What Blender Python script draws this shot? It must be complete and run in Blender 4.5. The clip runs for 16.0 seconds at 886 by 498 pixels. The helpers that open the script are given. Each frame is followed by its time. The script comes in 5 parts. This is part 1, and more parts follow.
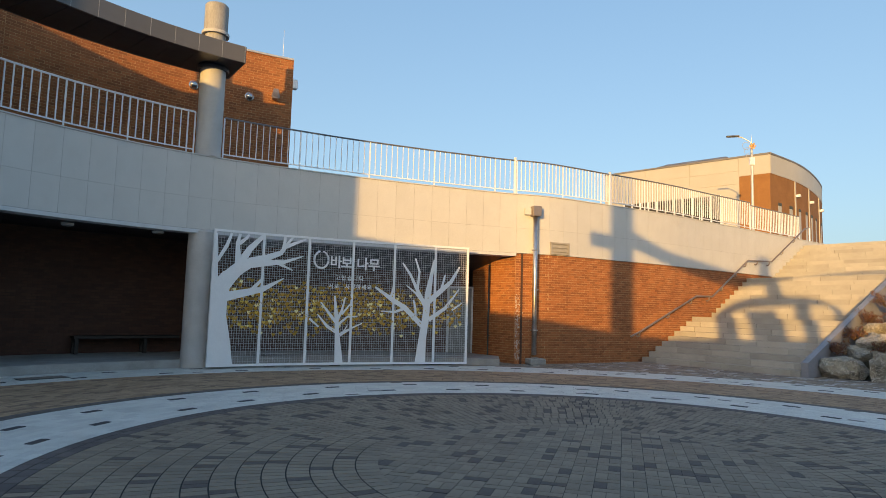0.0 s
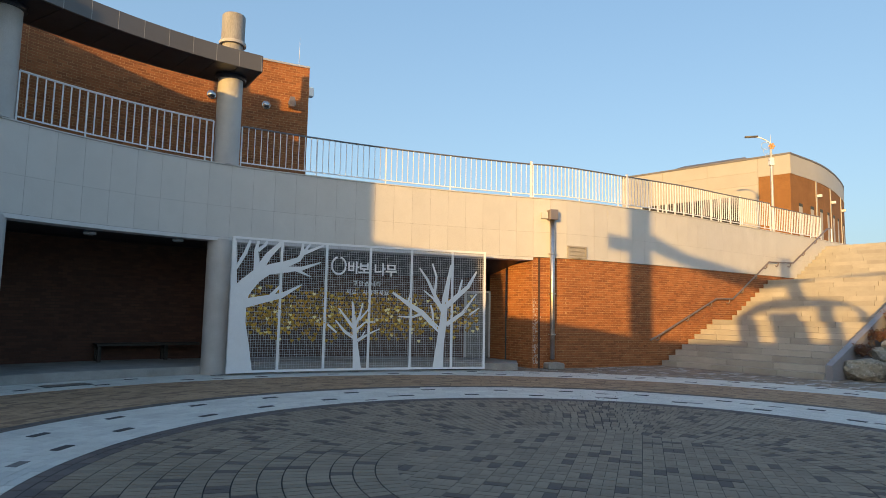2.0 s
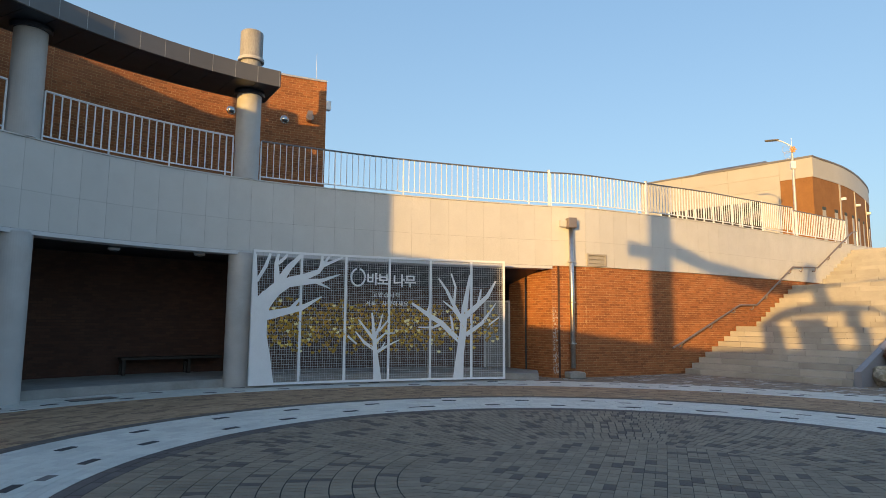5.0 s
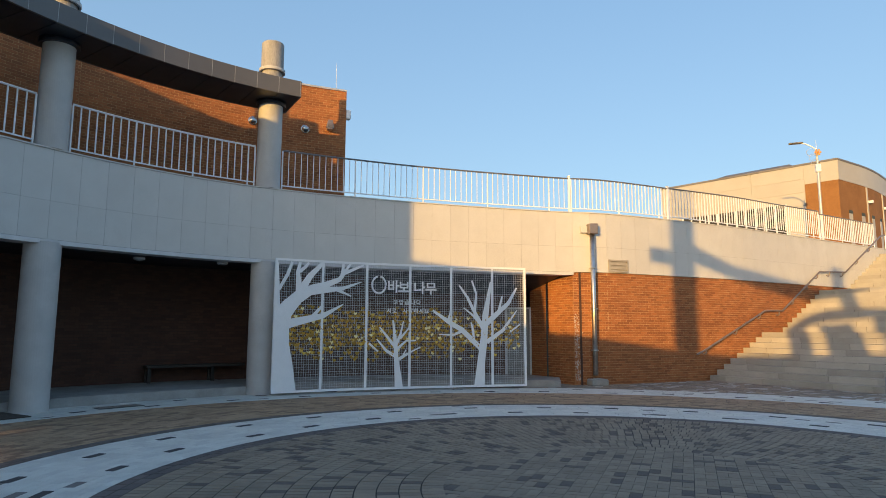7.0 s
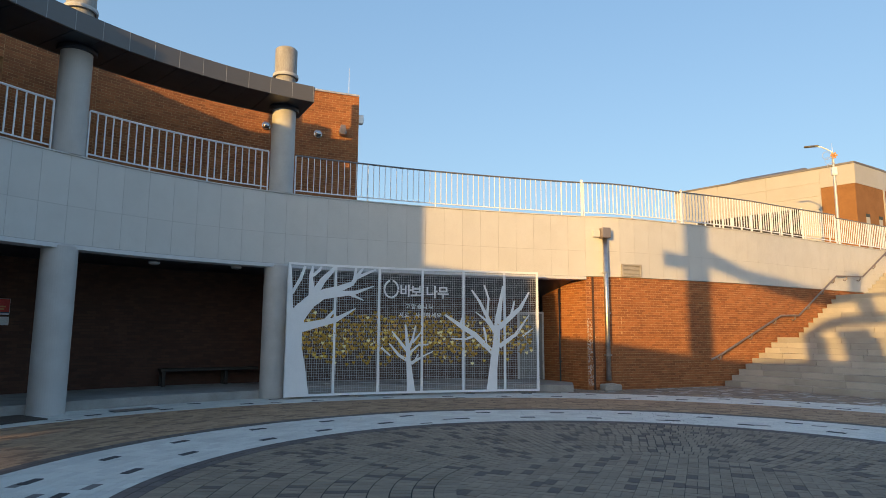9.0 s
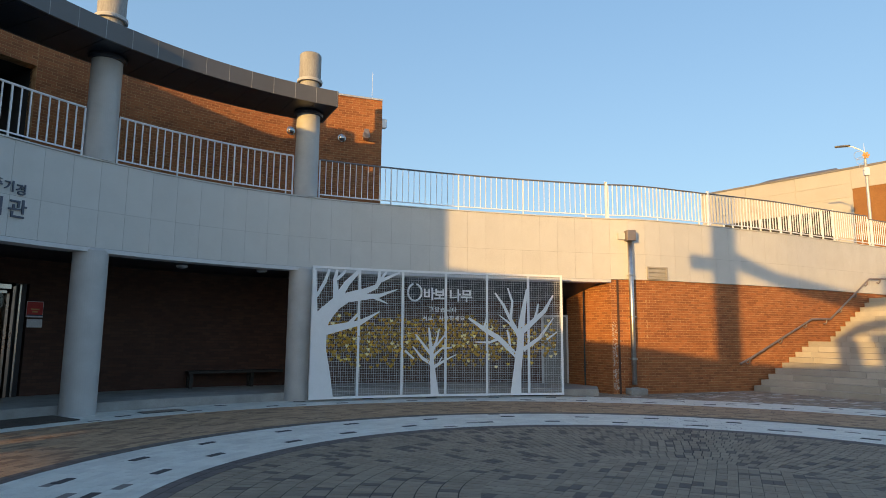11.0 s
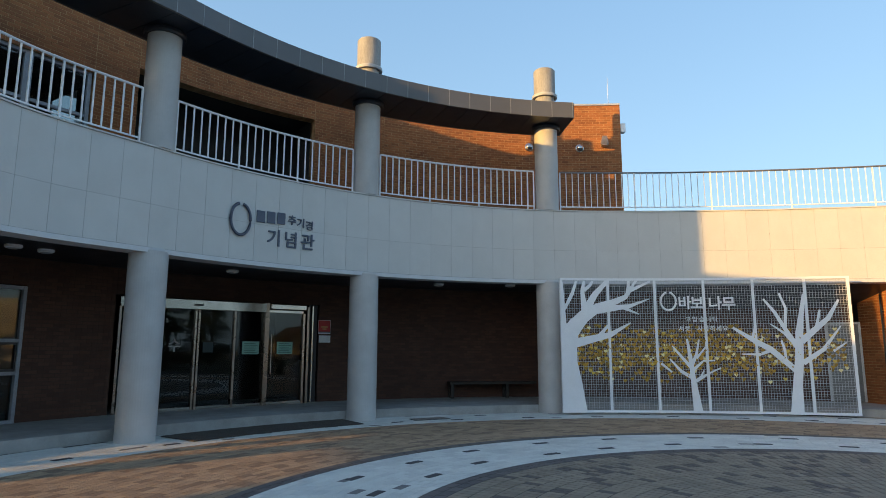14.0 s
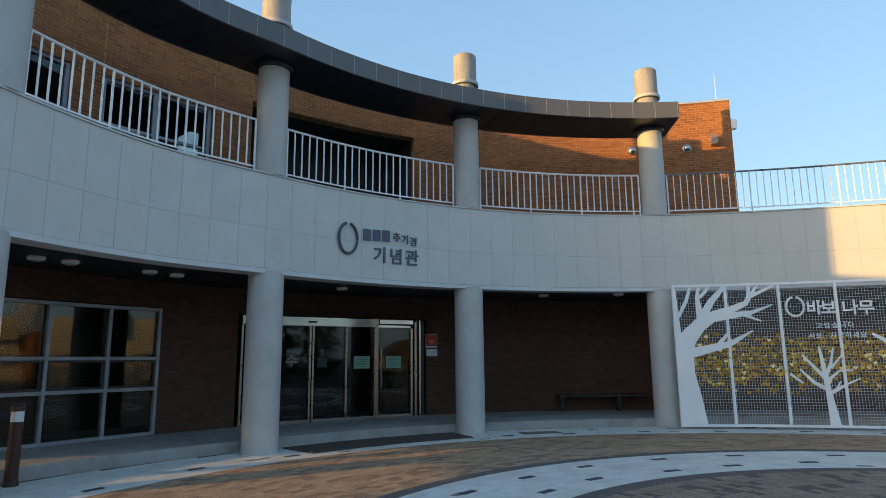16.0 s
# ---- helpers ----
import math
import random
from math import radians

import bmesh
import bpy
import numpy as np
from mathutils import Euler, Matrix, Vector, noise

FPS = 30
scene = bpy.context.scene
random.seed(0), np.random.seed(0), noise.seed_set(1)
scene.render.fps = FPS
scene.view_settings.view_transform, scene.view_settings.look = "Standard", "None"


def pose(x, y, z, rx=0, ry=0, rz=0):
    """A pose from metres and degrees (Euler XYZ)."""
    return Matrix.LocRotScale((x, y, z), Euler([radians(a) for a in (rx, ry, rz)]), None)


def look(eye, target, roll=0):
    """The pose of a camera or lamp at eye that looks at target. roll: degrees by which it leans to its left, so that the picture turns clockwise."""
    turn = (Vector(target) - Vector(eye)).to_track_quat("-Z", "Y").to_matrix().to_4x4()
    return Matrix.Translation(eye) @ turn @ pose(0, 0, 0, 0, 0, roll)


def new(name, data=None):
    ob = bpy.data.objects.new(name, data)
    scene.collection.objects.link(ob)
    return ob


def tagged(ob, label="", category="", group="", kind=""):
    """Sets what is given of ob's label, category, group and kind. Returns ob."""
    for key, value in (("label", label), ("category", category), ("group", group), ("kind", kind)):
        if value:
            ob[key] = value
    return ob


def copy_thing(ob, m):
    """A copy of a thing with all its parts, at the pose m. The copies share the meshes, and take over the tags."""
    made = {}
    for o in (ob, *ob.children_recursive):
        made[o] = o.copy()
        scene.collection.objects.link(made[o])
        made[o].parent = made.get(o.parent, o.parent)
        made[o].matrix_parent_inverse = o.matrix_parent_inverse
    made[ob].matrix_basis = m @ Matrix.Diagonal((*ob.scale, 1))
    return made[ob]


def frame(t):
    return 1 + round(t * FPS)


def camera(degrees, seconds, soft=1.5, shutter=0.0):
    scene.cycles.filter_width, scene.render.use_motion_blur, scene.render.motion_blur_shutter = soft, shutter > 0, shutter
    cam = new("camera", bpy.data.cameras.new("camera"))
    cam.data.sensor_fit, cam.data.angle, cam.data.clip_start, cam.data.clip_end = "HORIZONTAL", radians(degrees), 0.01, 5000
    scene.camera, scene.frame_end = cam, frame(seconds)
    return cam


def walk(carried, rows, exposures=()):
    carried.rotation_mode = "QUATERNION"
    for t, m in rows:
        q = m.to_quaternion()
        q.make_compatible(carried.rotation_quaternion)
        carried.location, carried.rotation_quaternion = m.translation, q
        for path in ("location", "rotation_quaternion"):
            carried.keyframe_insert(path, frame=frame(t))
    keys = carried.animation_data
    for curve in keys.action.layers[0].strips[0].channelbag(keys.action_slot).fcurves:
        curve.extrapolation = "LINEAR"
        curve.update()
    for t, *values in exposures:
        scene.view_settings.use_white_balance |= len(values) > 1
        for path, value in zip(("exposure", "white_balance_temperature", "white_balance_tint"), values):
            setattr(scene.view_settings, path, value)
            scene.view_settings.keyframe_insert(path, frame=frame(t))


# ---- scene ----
cam = camera(70.2, 16.0, soft=0.45)
# seconds, eye x y z, yaw, pitch, roll
PATH = [
    (0, -0.215, 0.057, 1.404, 2.19, 5.50, 1.59),
    (0.5, -0.212, 0.058, 1.405, 2.57, 5.56, 1.49),
    (1, -0.210, 0.059, 1.405, 2.97, 5.69, 1.30),
    (1.5, -0.215, 0.056, 1.404, 3.31, 5.81, 1.24),
    (2, -0.222, 0.050, 1.402, 3.70, 5.91, 1.11),
    (2.5, -0.224, 0.045, 1.401, 4.08, 6.07, 1.03),
    (3, -0.220, 0.041, 1.401, 4.55, 6.24, 0.88),
    (3.5, -0.217, 0.039, 1.404, 4.90, 6.39, 0.80),
    (4, -0.214, 0.044, 1.411, 4.98, 6.47, 0.60),
    (4.2, -0.215, 0.043, 1.411, 5.02, 6.50, 0.57),
    (6.3, -0.237, 0.036, 1.412, 6.53, 7.26, 0.13),
    (6.5, -0.238, 0.036, 1.412, 6.73, 7.29, 0.12),
    (7, -0.246, 0.032, 1.409, 7.17, 7.42, 0.17),
    (7.5, -0.246, 0.030, 1.408, 7.63, 7.48, 0.19),
    (8, -0.246, 0.029, 1.407, 7.75, 7.64, 0.17),
    (8.5, -0.250, 0.029, 1.407, 7.89, 7.71, 0.16),
    (9, -0.252, 0.028, 1.409, 8.27, 7.80, 0.30),
    (9.2, -0.252, 0.028, 1.409, 8.52, 7.82, 0.31),
    (11.3, -0.262, 0.028, 1.409, 11.40, 8.14, 0.50),
    (11.5, -0.263, 0.028, 1.409, 12.42, 8.16, 0.51),
    (12, -0.266, 0.020, 1.408, 16.34, 8.29, 0.67),
    (12.5, -0.276, 0.017, 1.411, 21.19, 8.55, 0.67),
    (13, -0.283, 0.014, 1.417, 25.08, 8.68, 0.75),
    (13.5, -0.283, 0.009, 1.423, 28.86, 8.83, 0.71),
    (14, -0.284, 0.006, 1.427, 32.47, 9.00, 0.13),
    (14.5, -0.288, 0.004, 1.433, 36.15, 9.25, -0.24),
    (15, -0.290, 0.003, 1.438, 38.41, 9.53, -0.56),
    (15.5, -0.295, 0.003, 1.440, 40.16, 9.88, -0.73),
    (16, -0.302, 0.000, 1.441, 41.83, 10.11, -0.58),
]


def eye_pose(x, y, z, yaw, pitch, roll):
    return pose(x, y, z, 0, 0, yaw) @ pose(0, 0, 0, 90 + pitch) @ pose(0, 0, 0, 0, 0, roll)


walk(cam, [(t, eye_pose(x, y, z, yaw, pitch, roll)) for t, x, y, z, yaw, pitch, roll in PATH], [(0.0, 1.03, 7200, 12), (9.0, 1.03, 7000, 12), (12.5, 1.06, 7050, 11), (14.0, 1.28, 7150, 11), (16.0, 1.34, 7200, 10)])

# ---- daylight: a low evening sun behind the viewer's left shoulder ----
SUN_AZ = 19.0      # heading of the sunbeams, degrees from +y towards +x
SUN_EL = 5.5
world = bpy.data.worlds.new("evening_sky")
scene.world = world
world.use_nodes = True
wn = world.node_tree.nodes
sky = wn.new("ShaderNodeTexSky")
sky.sky_type = "NISHITA"
sky.sun_disc = False
sky.sun_elevation = radians(SUN_EL + 3.0)
sky.sun_rotation = radians(180.0 + SUN_AZ)
sky.altitude = 50
sky.air_density, sky.dust_density, sky.ozone_density = 1.0, 3.0, 2.6
wn["Background"].inputs["Strength"].default_value = 0.116
tc = wn.new("ShaderNodeTexCoord")
up = wn.new("ShaderNodeSeparateXYZ")
rise = wn.new("ShaderNodeMapRange")
rise.inputs["From Max"].default_value = 0.8
veil = wn.new("ShaderNodeMix")
veil.data_type = "RGBA"
veil.inputs[6].default_value = (2.6, 4.1, 5.45, 1)
veil.inputs[7].default_value = (1.1, 2.62, 5.0, 1)
blend = wn.new("ShaderNodeMix")
blend.data_type = "RGBA"
blend.inputs[0].default_value = 0.4
wl = world.node_tree.links
wl.new(tc.outputs["Generated"], up.inputs["Vector"])
wl.new(up.outputs["Z"], rise.inputs["Value"])
wl.new(rise.outputs["Result"], veil.inputs[0])
wl.new(sky.outputs["Color"], blend.inputs[6])
wl.new(veil.outputs[2], blend.inputs[7])
wl.new(blend.outputs[2], wn["Background"].inputs["Color"])
beam = Vector((math.sin(radians(SUN_AZ)) * math.cos(radians(SUN_EL)), math.cos(radians(SUN_AZ)) * math.cos(radians(SUN_EL)), -math.sin(radians(SUN_EL))))
sun = new("sun", bpy.data.lights.new("sun", "SUN"))
sun.data.energy, sun.data.angle, sun.data.color = 2.6, radians(0.4), (1.0, 0.595, 0.18)
sun.matrix_world = look(-beam * 50, (0, 0, 0))

# ---- small building helpers ----


def mesh_of(name, bm):
    me = bpy.data.meshes.new(name)
    bm.normal_update()
    bm.to_mesh(me)
    bm.free()
    return me


def part(name, bm, material, parent=None, label="", smooth=False):
    ob = new(name, mesh_of(name, bm))
    for m in material if isinstance(material, (list, tuple)) else [material]:
        ob.data.materials.append(m)
    if smooth:
        for p in ob.data.polygons:
            p.use_smooth = True
    if parent is not None:
        ob.parent = parent
    if label:
        tagged(ob, label)
    return ob


def thing(name, label, category, group="", kind="", at=None):
    ob = new(name)
    if at is not None:
        ob.matrix_world = at
    return tagged(ob, label, category, group, kind)


def add_box(bm, x0, x1, y0, y1, z0, z1, m=None, bevel=0.0):
    vs = [bm.verts.new((x, y, z)) for x in (x0, x1) for y in (y0, y1) for z in (z0, z1)]
    fs = [bm.faces.new([vs[i] for i in f]) for f in ((0, 1, 3, 2), (4, 6, 7, 5), (0, 4, 5, 1), (2, 3, 7, 6), (0, 2, 6, 4), (1, 5, 7, 3))]
    if bevel:
        es = list({e for f in fs for e in f.edges})
        r = bmesh.ops.bevel(bm, geom=es, offset=bevel, segments=1, affect="EDGES")
        vs = list({v for f in r["faces"] for v in f.verts} | {v for v in vs if v.is_valid})
    if m is not None:
        bmesh.ops.transform(bm, matrix=m, verts=vs)
    return vs


def box(x0, x1, y0, y1, z0, z1, m=None, bevel=0.0):
    bm = bmesh.new()
    add_box(bm, x0, x1, y0, y1, z0, z1, m, bevel)
    return bm


def add_lathe(bm, profile, n=32, m=None):
    """Turns (radius, z) pairs round the z axis; radius 0 closes an end."""
    rings = []
    for r, z in profile:
        if r < 1e-6:
            rings.append([bm.verts.new((0, 0, z))])
        else:
            rings.append([bm.verts.new((r * math.cos(2 * math.pi * i / n), r * math.sin(2 * math.pi * i / n), z)) for i in range(n)])
    for a, b in zip(rings, rings[1:]):
        for i in range(n):
            j = (i + 1) % n
            if len(a) == 1 and len(b) == 1:
                continue
            if len(a) == 1:
                bm.faces.new((a[0], b[j], b[i]))
            elif len(b) == 1:
                bm.faces.new((a[i], a[j], b[0]))
            else:
                bm.faces.new((a[i], a[j], b[j], b[i]))
    vs = [v for r in rings for v in r]
    if m is not None:
        bmesh.ops.transform(bm, matrix=m, verts=vs)
    return vs


def lathe(profile, n=32, m=None):
    bm = bmesh.new()
    add_lathe(bm, profile, n, m)
    bmesh.ops.recalc_face_normals(bm, faces=bm.faces)
    return bm


def add_tube(bm, pts, r, n=8, r_end=None):
    """A round bar along the points."""
    pts = [Vector(p) for p in pts]
    rings = []
    for i, p in enumerate(pts):
        a, b = pts[max(i - 1, 0)], pts[min(i + 1, len(pts) - 1)]
        q = (b - a).to_track_quat("Z", "X")
        rad = r if r_end is None else r + (r_end - r) * i / (len(pts) - 1)
        rings.append([bm.verts.new(p + q @ Vector((rad * math.cos(2 * math.pi * k / n), rad * math.sin(2 * math.pi * k / n), 0))) for k in range(n)])
    for a, b in zip(rings, rings[1:]):
        for k in range(n):
            bm.faces.new((a[k], a[(k + 1) % n], b[(k + 1) % n], b[k]))
    bm.faces.new(rings[0][::-1])
    bm.faces.new(rings[-1])


def tube(pts, r, n=8, r_end=None):
    bm = bmesh.new()
    add_tube(bm, pts, r, n, r_end)
    return bm


def add_prism(bm, outline, z0, z1, m=None):
    """An upright prism on a plan outline."""
    lo = [bm.verts.new((x, y, z0)) for x, y in outline]
    hi = [bm.verts.new((x, y, z1)) for x, y in outline]
    n = len(lo)
    bm.faces.new(lo[::-1])
    bm.faces.new(hi)
    for i in range(n):
        bm.faces.new((lo[i], lo[(i + 1) % n], hi[(i + 1) % n], hi[i]))
    if m is not None:
        bmesh.ops.transform(bm, matrix=m, verts=lo + hi)
    return lo + hi


def prism(outline, z0, z1, m=None):
    bm = bmesh.new()
    add_prism(bm, outline, z0, z1, m)
    bmesh.ops.recalc_face_normals(bm, faces=bm.faces)
    return bm


def add_ribbon(bm, path, a, b, z0, z1):
    """A curved slab along plan points (point, normal): from a to b along the normals, z0 to z1."""
    rows = []
    for p, n in path:
        rows.append([bm.verts.new((p[0] + n[0] * o, p[1] + n[1] * o, z)) for o, z in ((a, z0), (b, z0), (b, z1), (a, z1))])
    for r, s in zip(rows, rows[1:]):
        for k in range(4):
            bm.faces.new((r[k], r[(k + 1) % 4], s[(k + 1) % 4], s[k]))
    bm.faces.new(rows[0][::-1])
    bm.faces.new(rows[-1])


def ribbon(path, a, b, z0, z1):
    bm = bmesh.new()
    add_ribbon(bm, path, a, b, z0, z1)
    bmesh.ops.recalc_face_normals(bm, faces=bm.faces)
    return bm


# ---- materials ----


def material(name, colour, rough=0.6, metal=0.0, second=None, scale=3.0, fine=60.0, bump=0.1, vary=0.0, island=False, grain=0.14, stretch=(1, 1, 1)):
    """A surface with two colours mixed by coarse noise, fine grain, bump, and a change of tone from piece to piece."""
    m = bpy.data.materials.new(name)
    m.use_nodes = True
    t = m.node_tree
    n, ln = t.nodes, t.links
    bs = n["Principled BSDF"]
    bs.inputs["Roughness"].default_value = rough
    bs.inputs["Metallic"].default_value = metal
    second = second or tuple(c * 0.75 for c in colour)
    tc = n.new("ShaderNodeTexCoord")
    mp = n.new("ShaderNodeMapping")
    mp.inputs["Scale"].default_value = stretch
    ln.new(tc.outputs["Object"], mp.inputs["Vector"])
    co = n.new("ShaderNodeTexNoise")
    co.inputs["Scale"].default_value = scale
    co.inputs["Detail"].default_value = 6
    co.inputs["Roughness"].default_value = 0.65
    ln.new(mp.outputs["Vector"], co.inputs["Vector"])
    ramp = n.new("ShaderNodeMapRange")
    ramp.inputs["From Min"].default_value, ramp.inputs["From Max"].default_value = 0.35, 0.7
    ln.new(co.outputs["Fac"], ramp.inputs["Value"])
    mix = n.new("ShaderNodeMix")
    mix.data_type = "RGBA"
    mix.inputs[6].default_value = (*colour, 1)
    mix.inputs[7].default_value = (*second, 1)
    ln.new(ramp.outputs["Result"], mix.inputs[0])
    fi = n.new("ShaderNodeTexNoise")
    fi.inputs["Scale"].default_value = fine
    fi.inputs["Detail"].default_value = 4
    ln.new(mp.outputs["Vector"], fi.inputs["Vector"])
    hs = n.new("ShaderNodeHueSaturation")
    ln.new(mix.outputs[2], hs.inputs["Color"])
    val = n.new("ShaderNodeMapRange")
    val.inputs["From Min"].default_value, val.inputs["From Max"].default_value = 0.3, 0.7
    val.inputs["To Min"].default_value, val.inputs["To Max"].default_value = 1 - grain, 1 + grain
    ln.new(fi.outputs["Fac"], val.inputs["Value"])
    value = val.outputs["Result"]
    if vary:
        if island:
            src = n.new("ShaderNodeNewGeometry").outputs["Random Per Island"]
        else:
            src = n.new("ShaderNodeObjectInfo").outputs["Random"]
        vr = n.new("ShaderNodeMapRange")
        vr.inputs["To Min"].default_value, vr.inputs["To Max"].default_value = 1 - vary, 1 + vary
        ln.new(src, vr.inputs["Value"])
        mu = n.new("ShaderNodeMath")
        mu.operation = "MULTIPLY"
        ln.new(value, mu.inputs[0])
        ln.new(vr.outputs["Result"], mu.inputs[1])
        value = mu.outputs["Value"]
    ln.new(value, hs.inputs["Value"])
    ln.new(hs.outputs["Color"], bs.inputs["Base Color"])
    if bump:
        bp = n.new("ShaderNodeBump")
        bp.inputs["Strength"].default_value = bump
        bp.inputs["Distance"].default_value = 0.01
        ln.new(fi.outputs["Fac"], bp.inputs["Height"])
        ln.new(bp.outputs["Normal"], bs.inputs["Normal"])
    rr = n.new("ShaderNodeMapRange")
    rr.inputs["To Min"].default_value, rr.inputs["To Max"].default_value = max(rough - 0.1, 0.03), min(rough + 0.1, 1)
    ln.new(co.outputs["Fac"], rr.inputs["Value"])
    ln.new(rr.outputs["Result"], bs.inputs["Roughness"])
    return m


def glass(name, tint=(0.6, 0.68, 0.66), rough=0.0):
    """A dark coated pane: mirror gloss at its surface, see-through tint behind."""
    m = bpy.data.materials.new(name)
    m.use_nodes = True
    bs = m.node_tree.nodes["Principled BSDF"]
    bs.inputs["Base Color"].default_value = (*tint, 1)
    bs.inputs["Roughness"].default_value = rough
    bs.inputs["Transmission Weight"].default_value = 1.0
    bs.inputs["IOR"].default_value = 1.5
    bs.inputs["Specular IOR Level"].default_value = 0.5
    return m


def piece_material(name, tones, rough=0.85, island=True, bump=0.4, fine=110.0, scale=1.5):
    """Pieces that each take one of several tones: (share, colour) rows."""
    m = material(name, (1, 1, 1), rough, second=(0.82, 0.82, 0.82), scale=scale, fine=fine, bump=bump)
    t = m.node_tree
    hs = next(n for n in t.nodes if n.type == "HUE_SAT")
    bs = t.nodes["Principled BSDF"]
    src = t.nodes.new("ShaderNodeNewGeometry").outputs["Random Per Island"] if island else t.nodes.new("ShaderNodeObjectInfo").outputs["Random"]
    cr = t.nodes.new("ShaderNodeValToRGB")
    cr.color_ramp.interpolation = "CONSTANT"
    at = 0.0
    for i, (share, colour) in enumerate(tones):
        e = cr.color_ramp.elements[i] if i < 2 else cr.color_ramp.elements.new(at)
        e.position, e.color = at, (*colour, 1)
        at += share
    t.links.new(src, cr.inputs["Fac"])
    mu = t.nodes.new("ShaderNodeMix")
    mu.data_type, mu.blend_type = "RGBA", "MULTIPLY"
    mu.inputs[0].default_value = 1.0
    t.links.new(cr.outputs["Color"], mu.inputs[6])
    t.links.new(hs.outputs["Color"], mu.inputs[7])
    t.links.new(mu.outputs[2], bs.inputs["Base Color"])
    return m


GRANITE = material("pale_granite_panel", (0.60, 0.595, 0.57), 0.55, second=(0.56, 0.555, 0.53), scale=2.2, fine=180, bump=0.05, vary=0.02)
JOINT = material("grey_joint_sealant", (0.36, 0.35, 0.33), 0.8, scale=4)
CONCRETE = material("painted_concrete_column", (0.52, 0.52, 0.51), 0.6, second=(0.42, 0.42, 0.41), scale=1.5, fine=90, bump=0.08, grain=0.08)
PLINTH = material("worn_plinth_concrete", (0.36, 0.35, 0.33), 0.75, second=(0.26, 0.25, 0.23), scale=2.5, fine=80, bump=0.2)
BRICK = material("red_brick", (0.345, 0.126, 0.043), 0.85, second=(0.248, 0.084, 0.031), scale=1.0, fine=70, bump=0.3, vary=0.22)
BRICK_ISLAND = material("red_brick_far", (0.345, 0.126, 0.043), 0.85, second=(0.248, 0.084, 0.031), scale=1.0, fine=70, bump=0.3, vary=0.22, island=True)
# copies of the red brick and mortar with the arcade's shade in the colour
BRICK_SHADED = material("shaded_red_brick", (0.098, 0.045, 0.029), 0.85, second=(0.080, 0.036, 0.024), scale=1.0, fine=70, bump=0.3, vary=0.2, island=True)
MORTAR_SHADED_JOINT = material("shaded_mortar_and_joint", (0.082, 0.044, 0.031), 0.9, scale=6, fine=120, bump=0.3)
# unseen deck colour, set dark to weaken light bounced onto the upper wall
LOW_BOUNCE = material("terrace_dark_to_cut_bounce", (0.085, 0.08, 0.075), 0.85, second=(0.06, 0.057, 0.054), scale=1.5, fine=60, bump=0.2)
WIRE = material("pale_galvanised_wire", (0.60, 0.61, 0.62), 0.5, 0.1, scale=6, fine=60, bump=0.02)
MORTAR = material("brick_mortar", (0.54, 0.33, 0.16), 0.9, second=(0.31, 0.14, 0.055), scale=6, fine=120, bump=0.3)
WHITE_METAL = material("white_painted_steel", (0.85, 0.86, 0.87), 0.4, second=(0.81, 0.82, 0.83), scale=5, fine=40, bump=0.01, grain=0.03)
DRIP = material("pale_grey_drip_metal", (0.62, 0.63, 0.64), 0.45, second=(0.56, 0.57, 0.58), scale=4, fine=40, bump=0.02, grain=0.05)
DARK_METAL = material("dark_bluegrey_cladding", (0.135, 0.13, 0.128), 0.38, 0.2, second=(0.12, 0.116, 0.115), scale=0.6, fine=6, bump=0.0, vary=0.05, grain=0.02)
SEAM = material("grey_seam_sealant", (0.34, 0.34, 0.34), 0.6, scale=4)
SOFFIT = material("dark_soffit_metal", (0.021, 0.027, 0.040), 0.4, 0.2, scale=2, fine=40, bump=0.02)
STEEL = material("stainless_steel", (0.62, 0.58, 0.53), 0.22, 1.0, second=(0.55, 0.52, 0.48), scale=3, fine=60, bump=0.02)
BRONZE = material("brown_handrail_metal", (0.34, 0.28, 0.25), 0.4, 0.6, scale=5, fine=60, bump=0.03)
STAIR = material("grey_granite_step", (0.43, 0.41, 0.36), 0.7, second=(0.35, 0.33, 0.29), scale=1.5, fine=120, bump=0.15, vary=0.14)
GREYS = ((0.30, (0.268, 0.213, 0.158)), (0.27, (0.240, 0.192, 0.143)), (0.30, (0.293, 0.233, 0.172)), (0.13, (0.124, 0.096, 0.083)))
BROWNS = ((0.30, (0.425, 0.275, 0.172)), (0.25, (0.365, 0.232, 0.143)), (0.27, (0.475, 0.312, 0.190)), (0.18, (0.268, 0.170, 0.110)))
MIXED = ((0.30, (0.288, 0.223, 0.171)), (0.25, (0.352, 0.260, 0.186)), (0.32, (0.242, 0.186, 0.145)), (0.13, (0.560, 0.530, 0.480)))
WHITES = ((0.40, (0.700, 0.680, 0.620)), (0.30, (0.650, 0.632, 0.585)), (0.285, (0.725, 0.712, 0.650)), (0.015, (0.187, 0.168, 0.157)))
DARKS = ((0.40, (0.132, 0.108, 0.101)), (0.30, (0.150, 0.122, 0.112)), (0.30, (0.116, 0.097, 0.091)))
PAVER_GREY = piece_material("grey_paver", GREYS, bump=0.6, fine=80.0)
PAVER_GREY_PIECE = piece_material("grey_paver_piece", GREYS, island=False)
PAVER_BROWN = piece_material("brown_paver", BROWNS, bump=0.7, fine=150.0)
for m in (PAVER_BROWN,):
    next(n for n in m.node_tree.nodes if n.type == "BUMP").inputs["Distance"].default_value = 0.015
PAVER_MIXED = piece_material("mixed_paver", MIXED)
PAVER_WHITE = piece_material("white_paver", WHITES, rough=0.7, bump=0.6)
PAVER_DARK = piece_material("dark_border_paver", DARKS)
